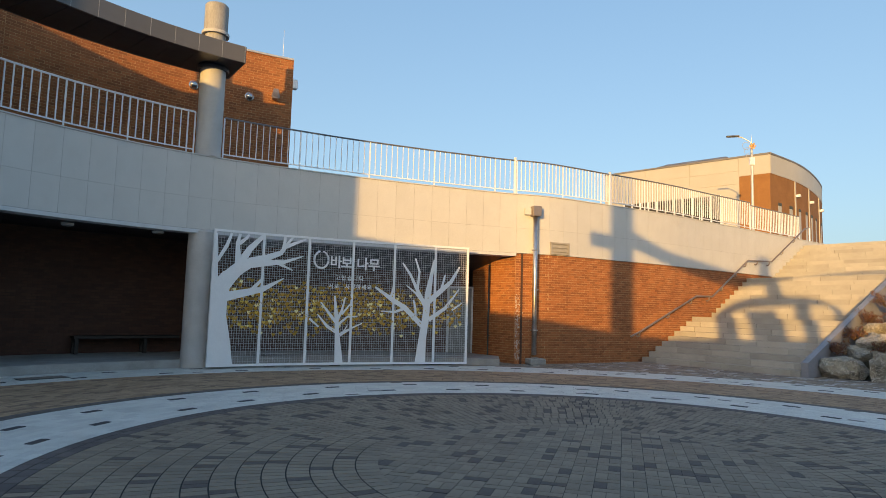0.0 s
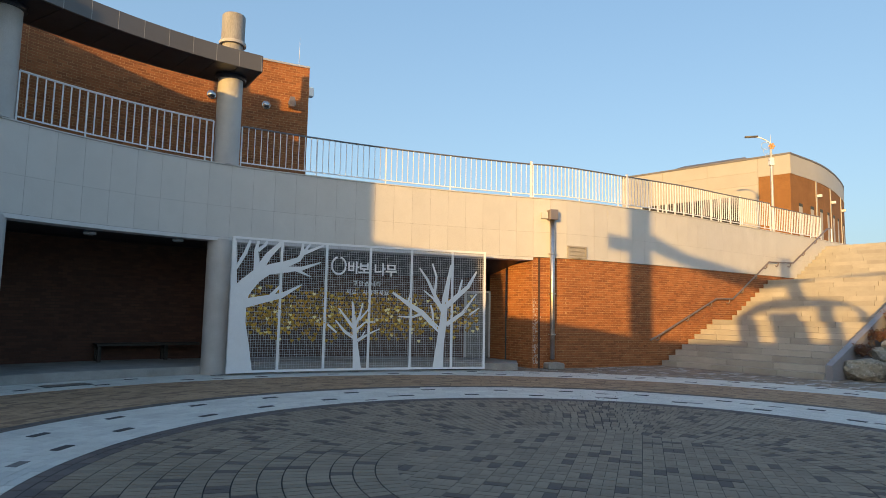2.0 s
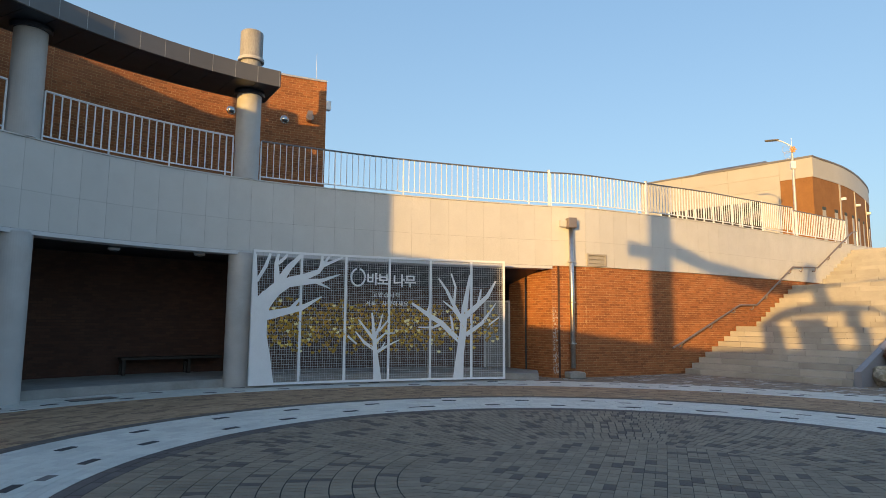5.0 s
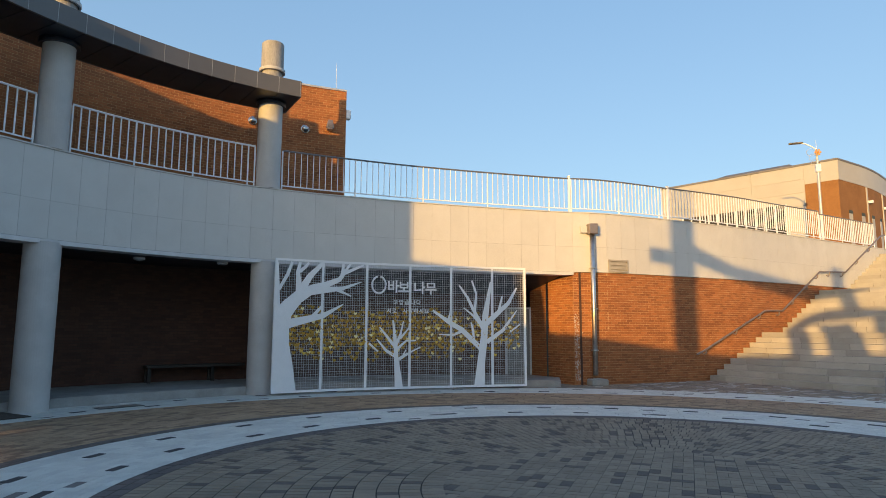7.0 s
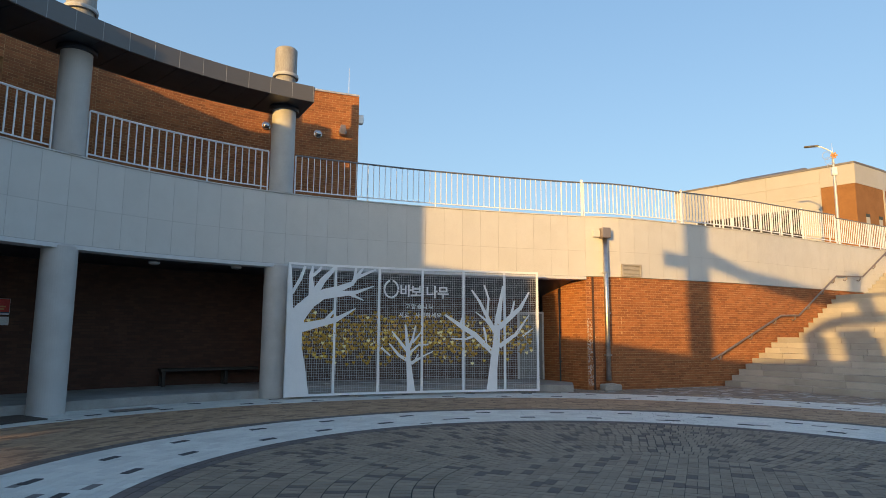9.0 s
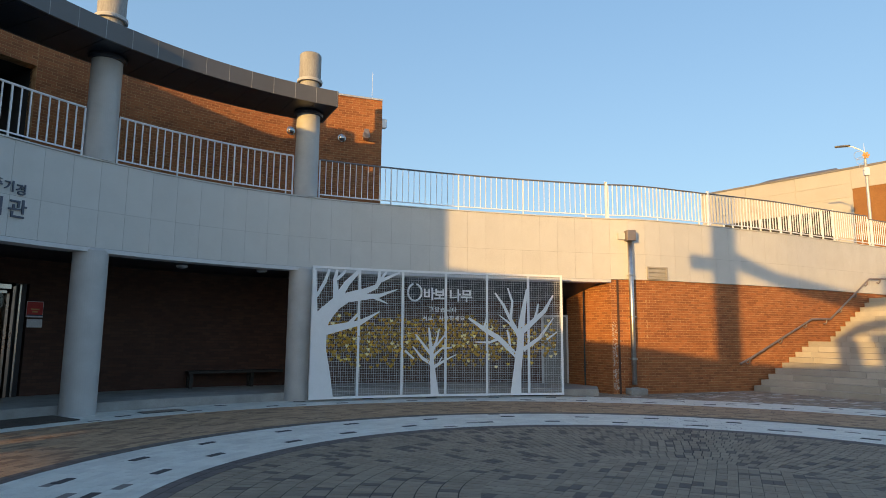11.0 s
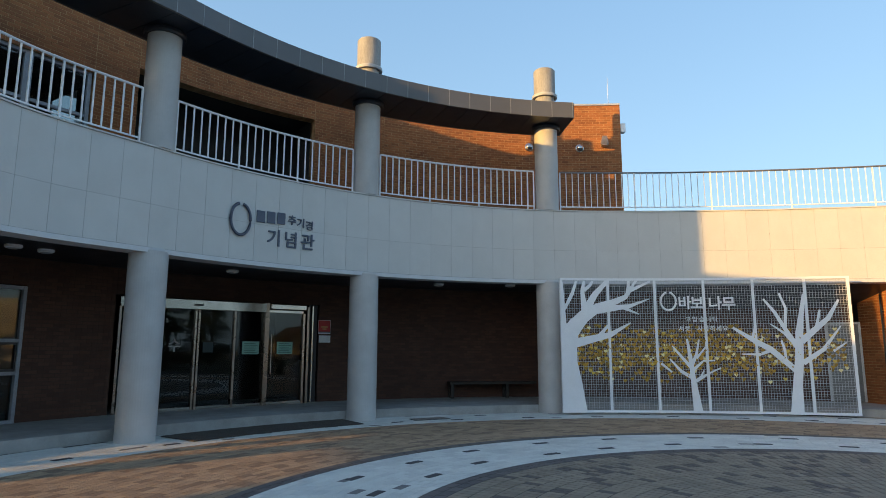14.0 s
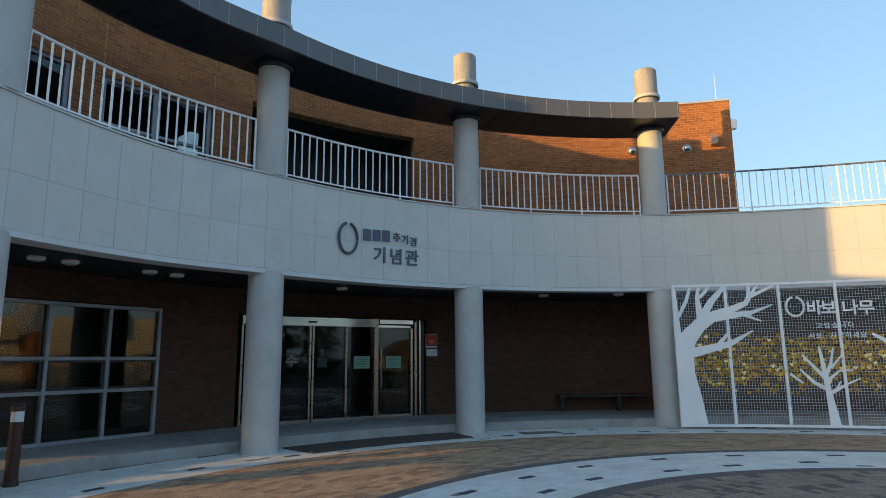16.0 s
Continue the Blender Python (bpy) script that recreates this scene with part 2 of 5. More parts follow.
PAVER_INSET = material("charcoal_inset_paver", (0.06, 0.055, 0.055), 0.8, fine=120, bump=0.3)
SAND = material("sandy_joint", (0.022, 0.019, 0.017), 0.95, scale=8, fine=150, bump=0.3)
EARTH = material("dry_ground", (0.10, 0.085, 0.05), 0.95, second=(0.065, 0.06, 0.035), scale=0.8, fine=30, bump=0.5)
ROCK = material("lichened_rock", (0.34, 0.31, 0.245), 0.85, second=(0.12, 0.115, 0.10), scale=4.0, fine=30, bump=0.9, vary=0.2)
STUB = material("stained_vent_stub", (0.38, 0.375, 0.36), 0.65, second=(0.25, 0.24, 0.22), scale=4.0, fine=60, bump=0.05, stretch=(1, 1, 0.22))
DOOR_STEEL = material("bronze_tinted_steel", (0.44, 0.36, 0.30), 0.28, 1.0, second=(0.37, 0.30, 0.25), scale=2, fine=30, bump=0.0)
PIPE = material("dull_steel_pipe", (0.74, 0.71, 0.66), 0.36, 1.0, second=(0.45, 0.415, 0.38), scale=3, fine=30, bump=0.0)
CHALK = material("white_salt_bloom", (0.55, 0.47, 0.40), 0.9, second=(0.36, 0.26, 0.20), scale=9, fine=90, bump=0.3)
SLATE_FRAME = material("blue_grey_window_frame", (0.33, 0.36, 0.40), 0.45, 0.2, scale=3, fine=50, bump=0.02)
GLASS = glass("tinted_window_glass", (0.30, 0.36, 0.36))
DARK_FRAME = material("black_window_frame", (0.02, 0.02, 0.022), 0.4, scale=4)
ALU = material("pale_aluminium_frame", (0.55, 0.56, 0.57), 0.4, 0.3, scale=3, fine=50, bump=0.02)
# near-black so that the colour itself carries the darkness indoors
UNLIT_INSIDE = material("unlit_inside_tone", (0.05, 0.048, 0.045), 0.9, scale=2)
BOLLARD = material("dark_maroon_paint", (0.055, 0.020, 0.015), 0.4, scale=4, grain=0.05)
MAT = material("ribbed_brown_doormat", (0.075, 0.058, 0.046), 0.95, scale=6, fine=200, bump=0.5)
# heart tones lifted to stand in for the metal's sky gleam
GOLD = piece_material("gleam_lifted_gold_tag", ((0.36, (0.56, 0.31, 0.035)), (0.22, (0.40, 0.22, 0.03)), (0.20, (0.80, 0.55, 0.10)), (0.22, (0.97, 0.86, 0.46))), rough=0.35, island=False, bump=0.02)
GOLD_DULL = piece_material("dull_gold_heart_tag", ((0.45, (0.46, 0.26, 0.036)), (0.33, (0.33, 0.185, 0.032)), (0.22, (0.66, 0.34, 0.036))), rough=0.45, bump=0.02)
NAVY = material("slate_blue_metal_letter", (0.085, 0.10, 0.14), 0.4, 0.4, scale=5, fine=60, bump=0.02)
RED = material("red_notice_print", (0.62, 0.05, 0.04), 0.6, scale=3)
PAPER = material("white_notice_board", (0.78, 0.78, 0.80), 0.6, scale=3)
MINT = material("pale_green_paper", (0.28, 0.52, 0.42), 0.7, scale=4)
GREEN_PRINT = material("dark_green_print", (0.09, 0.22, 0.17), 0.7, scale=4)
INK = material("dark_print", (0.05, 0.07, 0.07), 0.7, scale=4)
WOOD = material("dark_bench_wood", (0.035, 0.027, 0.022), 0.6, scale=6, fine=50, bump=0.2, stretch=(1, 8, 8))
RUSSET = piece_material("dry_russet_leaf", ((0.35, (0.16, 0.06, 0.035)), (0.3, (0.20, 0.10, 0.05)), (0.2, (0.11, 0.045, 0.03)), (0.15, (0.17, 0.13, 0.06))), rough=0.8, bump=0.1)
NEEDLES = piece_material("dark_evergreen_leaf", ((0.4, (0.035, 0.055, 0.02)), (0.35, (0.05, 0.07, 0.025)), (0.25, (0.07, 0.075, 0.03))), rough=0.7, bump=0.1)
TWIG = material("dry_twig", (0.10, 0.07, 0.05), 0.85, scale=8)
PEBBLE = piece_material("white_pebble", ((0.5, (0.66, 0.66, 0.65)), (0.3, (0.58, 0.58, 0.57)), (0.2, (0.72, 0.72, 0.71))), rough=0.6, bump=0.2)
KERB = material("pale_grey_kerb_stone", (0.42, 0.42, 0.42), 0.7, second=(0.34, 0.34, 0.34), scale=2, fine=140, bump=0.2)
CHEEK = material("blue_grey_cheek_stone", (0.27, 0.275, 0.30), 0.6, second=(0.22, 0.225, 0.245), scale=2, fine=120, bump=0.1)
HALL_WHITE = material("cream_panel_cladding", (0.48, 0.46, 0.41), 0.5, second=(0.44, 0.42, 0.37), scale=0.5, fine=20, bump=0.02, vary=0.04, grain=0.04)
HALL_BRICK = material("far_red_brick", (0.30, 0.14, 0.045), 0.85, second=(0.25, 0.115, 0.038), scale=1.5, fine=18, bump=0.2)
ROOF = material("grey_roof_sheet", (0.20, 0.19, 0.185), 0.6, scale=0.6, fine=20, bump=0.05)
ORANGE = material("orange_ornament", (0.66, 0.34, 0.12), 0.5, scale=5)
LAMP_OFF = material("frosted_downlight", (0.5, 0.5, 0.5), 0.3, scale=5)


def add_veins(m, colour, scale, width):
    """Pale mineral veins: thin wandering cell borders over the stone's own colour."""
    t = m.node_tree
    n, ln = t.nodes, t.links
    bs = n["Principled BSDF"]
    base = bs.inputs["Base Color"].links[0].from_socket
    tc = n.new("ShaderNodeTexCoord")
    wob = n.new("ShaderNodeTexNoise")
    wob.inputs["Scale"].default_value = scale * 1.3
    wob.inputs["Detail"].default_value = 4
    ln.new(tc.outputs["Object"], wob.inputs["Vector"])
    ad = n.new("ShaderNodeMix")
    ad.data_type = "RGBA"
    ad.inputs[0].default_value = 0.35
    ln.new(tc.outputs["Object"], ad.inputs[6])
    ln.new(wob.outputs["Color"], ad.inputs[7])
    vo = n.new("ShaderNodeTexVoronoi")
    vo.feature = "DISTANCE_TO_EDGE"
    vo.inputs["Scale"].default_value = scale
    ln.new(ad.outputs[2], vo.inputs["Vector"])
    mr = n.new("ShaderNodeMapRange")
    mr.inputs["From Min"].default_value, mr.inputs["From Max"].default_value = width * 0.3, width
    mr.inputs["To Min"].default_value, mr.inputs["To Max"].default_value = 0.7, 0.0
    ln.new(vo.outputs["Distance"], mr.inputs["Value"])
    mx = n.new("ShaderNodeMix")
    mx.data_type = "RGBA"
    mx.inputs[7].default_value = (*colour, 1)
    ln.new(mr.outputs["Result"], mx.inputs[0])
    ln.new(base, mx.inputs[6])
    ln.new(mx.outputs[2], bs.inputs["Base Color"])


add_veins(ROCK, (0.50, 0.48, 0.43), 6.5, 0.055)

# ---- the plan ----
OX, OY = 0.42, 6.02            # middle of the curved front
PX, PY = 0.95, 6.20            # middle of the paving rings
R_COL, R_FACE, R_BACK, R_UP = 10.14, 9.92, 12.7, 12.2
# A_END, A_WING and Z_WING lie out of view, tuned to the shade they cast
A_END, A_WING = 206.8, 202.5     # where the curved front and the upper storey end
Z_BAND, Z_TOP, Z_PLINTH = 3.0, 4.70, 0.175
Z_SOFFIT, Z_CANOPY, Z_UP, Z_WING = 6.75, 7.12, 8.19, 7.95
COLUMN_ANGLES = (204.5, 180.3, 155.2, 130.0)
STAIR_D, STAIR_N = Vector((0.78, 0.626)), Vector((0.626, -0.78))   # up the stairs, across them towards the rocks


def flare(deg):
    """Pushes the last bay a little wide of the circle, to fit the camera's view."""
    k = min(max((deg - 181.0) / 12.0, 0.0), 1.0)
    return 0.2 * k * k * (3 - 2 * k)


def polar(r, deg):
    a = radians(deg)
    r += flare(deg) if r < 12.5 else 0.0
    return Vector((OX + r * math.cos(a), OY + r * math.sin(a)))


def arc(r, a0, a1, step=1.0):
    """Plan points on a circle round the court, each with its normal towards the court's middle."""
    n = max(2, math.ceil(abs(a1 - a0) / step) + 1)
    out = []
    for i in range(n):
        a = a0 + (a1 - a0) * i / (n - 1)
        out.append((polar(r, a), Vector((-math.cos(radians(a)), -math.sin(radians(a))))))
    return out


def line_path(a, b, n=2):
    a, b = Vector(a), Vector(b)
    d = (b - a).normalized()
    return [(a.lerp(b, i / (n - 1)), Vector((d.y, -d.x))) for i in range(n)]


def smooth_path(points, step=0.5):
    """Plan points every step metres on a Catmull-Rom curve, each with its normal to the right-hand side."""
    pts = [Vector(p) for p in points]
    pts = [2 * pts[0] - pts[1]] + pts + [2 * pts[-1] - pts[-2]]
    dense = []
    for i in range(1, len(pts) - 2):
        a, b, c, d = pts[i - 1:i + 3]
        for k in range(40):
            u = k / 40
            dense.append(0.5 * (2 * b + (c - a) * u + (2 * a - 5 * b + 4 * c - d) * u * u + (3 * b - a - 3 * c + d) * u ** 3))
    dense.append(pts[-2])
    lens = [0.0]
    for p, q in zip(dense, dense[1:]):
        lens.append(lens[-1] + (q - p).length)
    n = max(2, round(lens[-1] / step))
    out, k = [], 0
    for i in range(n + 1):
        s = lens[-1] * i / n
        while k < len(lens) - 2 and lens[k + 1] < s:
            k += 1
        f = (s - lens[k]) / max(lens[k + 1] - lens[k], 1e-9)
        p = dense[k].lerp(dense[k + 1], f)
        d = (dense[k + 1] - dense[k]).normalized()
        out.append((p, Vector((d.y, -d.x))))
    return out


class Run:
    """A plan path that can be asked for the point and normal at a length along it."""

    def __init__(self, path):
        self.path = path
        self.at = [0.0]
        for (p, _), (q, _) in zip(path, path[1:]):
            self.at.append(self.at[-1] + (q - p).length)
        self.length = self.at[-1]

    def __call__(self, s):
        s = min(max(s, 0.0), self.length)
        k = min(int(np.searchsorted(self.at, s, side="right")) - 1, len(self.at) - 2)
        f = (s - self.at[k]) / (self.at[k + 1] - self.at[k])
        p = self.path[k][0].lerp(self.path[k + 1][0], f)
        return p, self.path[k][1].lerp(self.path[k + 1][1], f).normalized()


def stair_point(s, n):
    return STAIR_D * s + STAIR_N * n


def nearest(path, p):
    return min(range(len(path)), key=lambda i: (path[i][0] - Vector(p)).length)


# the long face: round the court, then easing out and running straight up beside the stairs
FACE_POINTS = [polar(R_FACE, A_END - 4 * i) for i in range(22)] + [polar(10.02, 113), polar(10.2, 106), polar(10.55, 98), polar(11.25, 88), polar(12.0, 80.5)]
FACE_POINTS += [stair_point(s, -12.0) for s in (17.5, 20.0, 23.0, 26.0, 29.0, 30.6)]
FACE = smooth_path(FACE_POINTS, 0.5)
I_PIER = nearest(FACE, (1.0, 17.2))
I_END = nearest(FACE, stair_point(24.7, -12.0))

ground = part("ground", prism([(-300, -300), (300, -300), (300, 300), (-300, 300)], -0.6, -0.06), EARTH)
tagged(ground, "dry earth ground round the paved court", "ground", kind="structure")
court = part("pavement", prism([(PX + 15.5 * math.cos(radians(a)), PY + 15.5 * math.sin(radians(a))) for a in range(0, 360, 4)], -0.3, -0.0035), SAND)
tagged(court, "round court paved in rings of grey, white and brown pavers", "pavement", kind="structure")

# parapet band over the ground floor, its stone panels, coping and white drip trim
band = part("wall_band", ribbon(FACE, -0.004, -0.35, Z_BAND + 0.01, Z_TOP - 0.062), JOINT)
tagged(band, "curved parapet band clad in pale granite panels", "wall", kind="structure")
coping = part("trim_coping", ribbon(FACE, 0.022, -0.37, Z_TOP - 0.06, Z_TOP - 0.035), GRANITE)
tagged(coping, "thin stone coping along the parapet", "coping", kind="structure")
drip = part("trim_drip", ribbon(FACE[:nearest(FACE, (1.0, 17.2)) + 1], 0.022, -0.36, Z_BAND - 0.075, Z_BAND + 0.004), DRIP)
tagged(drip, "white metal drip edge under the parapet band", "trim", kind="structure")
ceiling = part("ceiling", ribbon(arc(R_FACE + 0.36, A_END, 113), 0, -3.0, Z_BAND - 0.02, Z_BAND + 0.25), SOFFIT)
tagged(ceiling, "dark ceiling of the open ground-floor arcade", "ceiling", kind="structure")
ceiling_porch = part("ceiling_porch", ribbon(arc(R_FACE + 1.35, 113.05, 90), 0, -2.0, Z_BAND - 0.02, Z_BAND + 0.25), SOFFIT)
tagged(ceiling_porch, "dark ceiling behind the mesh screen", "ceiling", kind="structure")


def plinth_r(deg):
    return float(np.interp(deg, (131, 142, 155, 175, 182, 190, 196, 210), (10.15, 10.15, 10.28, 10.42, 10.5, 10.65, 10.8, 10.95)))


PLINTH_PATH = []
for i in range(80):
    a = radians(A_END + 3 - (A_END + 3 - 131.5) * i / 79)
    r = plinth_r(math.degrees(a))
    PLINTH_PATH.append((Vector((OX + r * math.cos(a), OY + r * math.sin(a))), Vector((-math.cos(a), -math.sin(a)))))
plinth = part("floor", ribbon(PLINTH_PATH, 0.0, -4.0, -0.05, Z_PLINTH), PLINTH)
tagged(plinth, "raised concrete arcade floor with a worn edge", "floor", kind="structure")
porch = part("floor_recess", ribbon(arc(R_COL + 0.5, 131.5, 88.5), 0.0, -3.6, -0.05, Z_PLINTH - 0.01), PLINTH)
tagged(porch, "concrete step behind the mesh screen", "floor", kind="structure")
OUT = [p - n * 0.36 for p, n in FACE]
terrace = part("terrace", prism([tuple(p) for p in OUT] + [(70, 40), (70, 90), (-40, 90), (-40, -3)], Z_TOP - 0.5, Z_TOP - 0.12), LOW_BOUNCE)
tagged(terrace, "unseen upper terrace deck behind the parapet, coloured dark to cut bounced light", "terrace", kind="structure")

# ---- brick walls: backing in mortar, courses of bricks in front ----
COURSE, BRICK_L, GAP = 0.067, 0.20, 0.011


def brick_rows(run, z0, z1, keep):
    """Plan spans and heights of all bricks on a wall in running bond: (s0, s1, z0, z1)."""
    rows = max(1, round((z1 - z0) / COURSE))
    h = (z1 - z0) / rows
    out = []
    for r in range(rows):
        s = -BRICK_L * (0.5 if r % 2 else 1.0) * 1.0
        while s < run.length:
            a, b = max(s, 0.0), min(s + BRICK_L, run.length)
            if b - a > 0.03 and keep((a + b) / 2, z0 + (r + 0.5) * h):
                out.append((a + GAP / 2, b - GAP / 2, z0 + r * h + GAP / 2, z0 + (r + 1) * h - GAP / 2))
            s += BRICK_L
    return out


def joined_blocks(name, run, rows, mat, parent, depth=0.0045, label="", rng=None):
    """Many bricks in one mesh: a front face and four narrow sides each."""
    verts, faces = [], []
    rng = rng or random.Random(5)
    for a, b, z0, z1 in rows:
        (p, n), (q, m) = run(a), run(b)
        d = depth + rng.uniform(-0.0015, 0.0015)
        k = len(verts)
        for o in (0.0, d):
            for (w, e), z in (((p, n), z0), ((q, m), z0), ((q, m), z1), ((p, n), z1)):
                verts.append((w.x + e.x * o, w.y + e.y * o, z))
        faces.append((k + 4, k + 5, k + 6, k + 7))
        for i in range(4):
            j = (i + 1) % 4
            faces.append((k + i, k + j, k + 4 + j, k + 4 + i))
    me = bpy.data.meshes.new(name)
    me.from_pydata(verts, [], faces)
    me.materials.append(mat)
    ob = new(name, me)
    ob.parent = parent
    tagged(ob, label, kind="stuff")
    return ob


LATE = []      # pieces of walls and pavements, built at the end of the file


def brick_wall(name, label, segments, single=None, stone=None, bed=None):
    """segments: (path, z0, z1). The backing is one structure; its bricks come later."""
    bm = bmesh.new()
    for path, z0, z1 in segments:
        add_ribbon(bm, path, 0, -0.28, z0, z1)
    bmesh.ops.recalc_face_normals(bm, faces=bm.faces)
    ob = part(name, bm, bed or MORTAR)
    tagged(ob, label, "wall", kind="structure")
    LATE.append((ob, segments, single, stone or BRICK_ISLAND))
    return ob


brick_wall("wall_back", "brick wall at the back of the arcade, shade put into its colour", [
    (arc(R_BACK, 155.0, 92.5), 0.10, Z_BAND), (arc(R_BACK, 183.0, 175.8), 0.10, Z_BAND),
    (arc(R_BACK, 175.8, 155.0), 2.47, Z_BAND), (arc(R_BACK, 200.8, 183.0), 2.50, Z_BAND)], stone=BRICK_SHADED, bed=MORTAR_SHADED_JOINT)
brick_wall("wall_upper", "curved red brick wall of the upper storey", [
    (arc(R_UP, 148.5, 117.2), Z_TOP - 0.2, Z_UP), (arc(R_UP, 157.2, 148.5), Z_TOP - 0.2, Z_WING), (arc(R_UP, 176.5, 157.2), 6.95, Z_WING), (arc(R_UP, 180.5, 176.5), Z_TOP - 0.2, Z_WING),
    (arc(R_UP, 190.3, 180.5), 6.52, Z_WING), (arc(R_UP, 192.7, 190.3), Z_TOP - 0.2, Z_WING), (arc(R_UP, 196.4, 192.7), 6.52, Z_WING),
    (arc(R_UP, A_WING, 196.4), Z_TOP - 0.2, Z_WING)])
RIGHT_PATH = [(p - n * 0.035, n) for p, n in FACE[I_PIER:I_END + 1]]
brick_wall("wall_right", "red brick retaining wall beside the stairs", [(RIGHT_PATH, -0.05, Z_BAND)], single=0)
P_PIER = RIGHT_PATH[0][0]
RETURN_PATH = line_path(polar(R_BACK, 92.0), P_PIER, 9)
brick_wall("wall_return", "sunlit brick return wall of the porch", [(RETURN_PATH, -0.05, Z_BAND - 0.06)])

# sloping ceiling of the porch, from the band down to the back wall
bm = bmesh.new()
slope = []
for p, n in FACE[nearest(FACE, polar(10.0, 112.5)):I_PIER + 1]:
    a, b = p - n * 0.33, p - n * 1.95
    slope.append([bm.verts.new((*q, z)) for q, z in ((a, 2.955), (b, 2.48), (b, 2.985), (a, 2.985))])
for r, t in zip(slope, slope[1:]):
    for k in range(4):
        bm.faces.new((r[k], r[(k + 1) % 4], t[(k + 1) % 4], t[k]))
bm.faces.new(slope[0][::-1]), bm.faces.new(slope[-1])
bmesh.ops.recalc_face_normals(bm, faces=bm.faces)
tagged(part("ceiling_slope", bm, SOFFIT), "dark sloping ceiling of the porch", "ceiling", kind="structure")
q, n = Run(RETURN_PATH)(Run(RETURN_PATH).length * 0.42)
conduit = thing("conduit", "thin black conduit on the brick wall of the porch", "pipe", at=pose(q.x, q.y, 0, 0, 0, math.degrees(math.atan2(n.y, n.x)) + 90))
part("tube", tube([(0, -0.035, 0.15), (0, -0.035, 1.5), (0, -0.035, 2.72)], 0.022, 10), INK, conduit)
for z in (0.7, 1.5, 2.3):
    part("clip", box(-0.035, 0.035, -0.03, 0.0, z, z + 0.03), INK, conduit)

# upper end of the wing, its flank and the roof edge
coping_up = part("trim_roof", ribbon(arc(R_UP, 148.5, 117.2), 0.03, -0.32, Z_UP, Z_UP + 0.05), ALU)
tagged(coping_up, "thin pale metal flashing on the brick wall", "coping", kind="structure")
flank = part("wall_flank", ribbon(line_path(polar(R_UP + 0.28, 117.25), polar(R_UP + 5, 122.5), 2), 0, -0.3, Z_TOP - 0.2, Z_UP), HALL_BRICK)
tagged(flank, "brick flank wall of the upper storey", "wall", kind="structure")
flank2 = part("wall_wing_end", ribbon(line_path(polar(R_BACK + 3, A_END), polar(R_FACE + 0.4, A_END), 2), 0.02, 0.32, Z_BAND, Z_TOP), HALL_BRICK)
tagged(flank2, "unseen brick end wall closing the curved wing", "wall", kind="structure")
flank3 = part("wall_upper_end", ribbon(line_path(polar(R_UP + 4.0, A_WING), polar(R_UP + 0.0, A_WING), 2), 0.0, 0.28, Z_TOP - 0.2, Z_WING), HALL_BRICK)
tagged(flank3, "unseen brick end wall closing the upper storey", "wall", kind="structure")
roof = part("roof_upper", ribbon(arc(R_UP + 0.28, A_WING, 123.0), 0, -4.0, Z_WING - 0.4, Z_WING - 0.2), ROOF)
tagged(roof, "flat roof of the upper storey", "roof", kind="structure")
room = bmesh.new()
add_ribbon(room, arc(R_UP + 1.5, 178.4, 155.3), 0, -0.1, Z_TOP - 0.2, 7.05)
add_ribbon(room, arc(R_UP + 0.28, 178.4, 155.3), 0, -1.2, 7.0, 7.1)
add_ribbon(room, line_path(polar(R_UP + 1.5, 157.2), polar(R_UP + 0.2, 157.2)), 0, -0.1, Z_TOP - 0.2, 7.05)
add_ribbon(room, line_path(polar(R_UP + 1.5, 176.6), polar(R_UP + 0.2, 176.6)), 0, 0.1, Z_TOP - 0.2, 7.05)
loggia = part("wall_loggia", room, UNLIT_INSIDE)
tagged(loggia, "recess of the upper loggia, its shade put into the colour", "wall", kind="structure")
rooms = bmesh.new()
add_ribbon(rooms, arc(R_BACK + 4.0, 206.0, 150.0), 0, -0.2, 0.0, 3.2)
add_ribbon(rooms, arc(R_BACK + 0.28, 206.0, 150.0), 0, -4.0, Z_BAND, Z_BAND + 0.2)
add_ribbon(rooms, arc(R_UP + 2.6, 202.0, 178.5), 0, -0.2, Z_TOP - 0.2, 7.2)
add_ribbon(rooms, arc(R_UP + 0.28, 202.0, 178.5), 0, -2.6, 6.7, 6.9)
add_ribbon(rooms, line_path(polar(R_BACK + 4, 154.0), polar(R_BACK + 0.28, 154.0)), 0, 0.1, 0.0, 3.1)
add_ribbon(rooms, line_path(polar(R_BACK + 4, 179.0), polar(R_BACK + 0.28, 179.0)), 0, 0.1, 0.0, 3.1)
inner = part("wall_inside", rooms, UNLIT_INSIDE)
tagged(inner, "plain walls inside the building, their dimness put into the colour", "wall", kind="structure")

# ---- unseen casters added opposite, shaped to throw the evening shade ----
SUN_D = Vector((math.sin(radians(SUN_AZ)), math.cos(radians(SUN_AZ))))
SUN_N = Vector((SUN_D.y, -SUN_D.x))
SHADE_S = -13.0


def opposite(name, n0, n1, z0, z1, label, depth=0.5, s=SHADE_S):
    a, b = SUN_D * s + SUN_N * n0, SUN_D * s + SUN_N * n1
    ob = part(name, ribbon(line_path(a, b), 0, depth, z0, z1), HALL_BRICK)
    return tagged(ob, label, "wall", kind="structure")


opposite("wall_opposite_1", -60, -11.2, -0.1, 8.5, "unseen wall added across the court to cast shade")


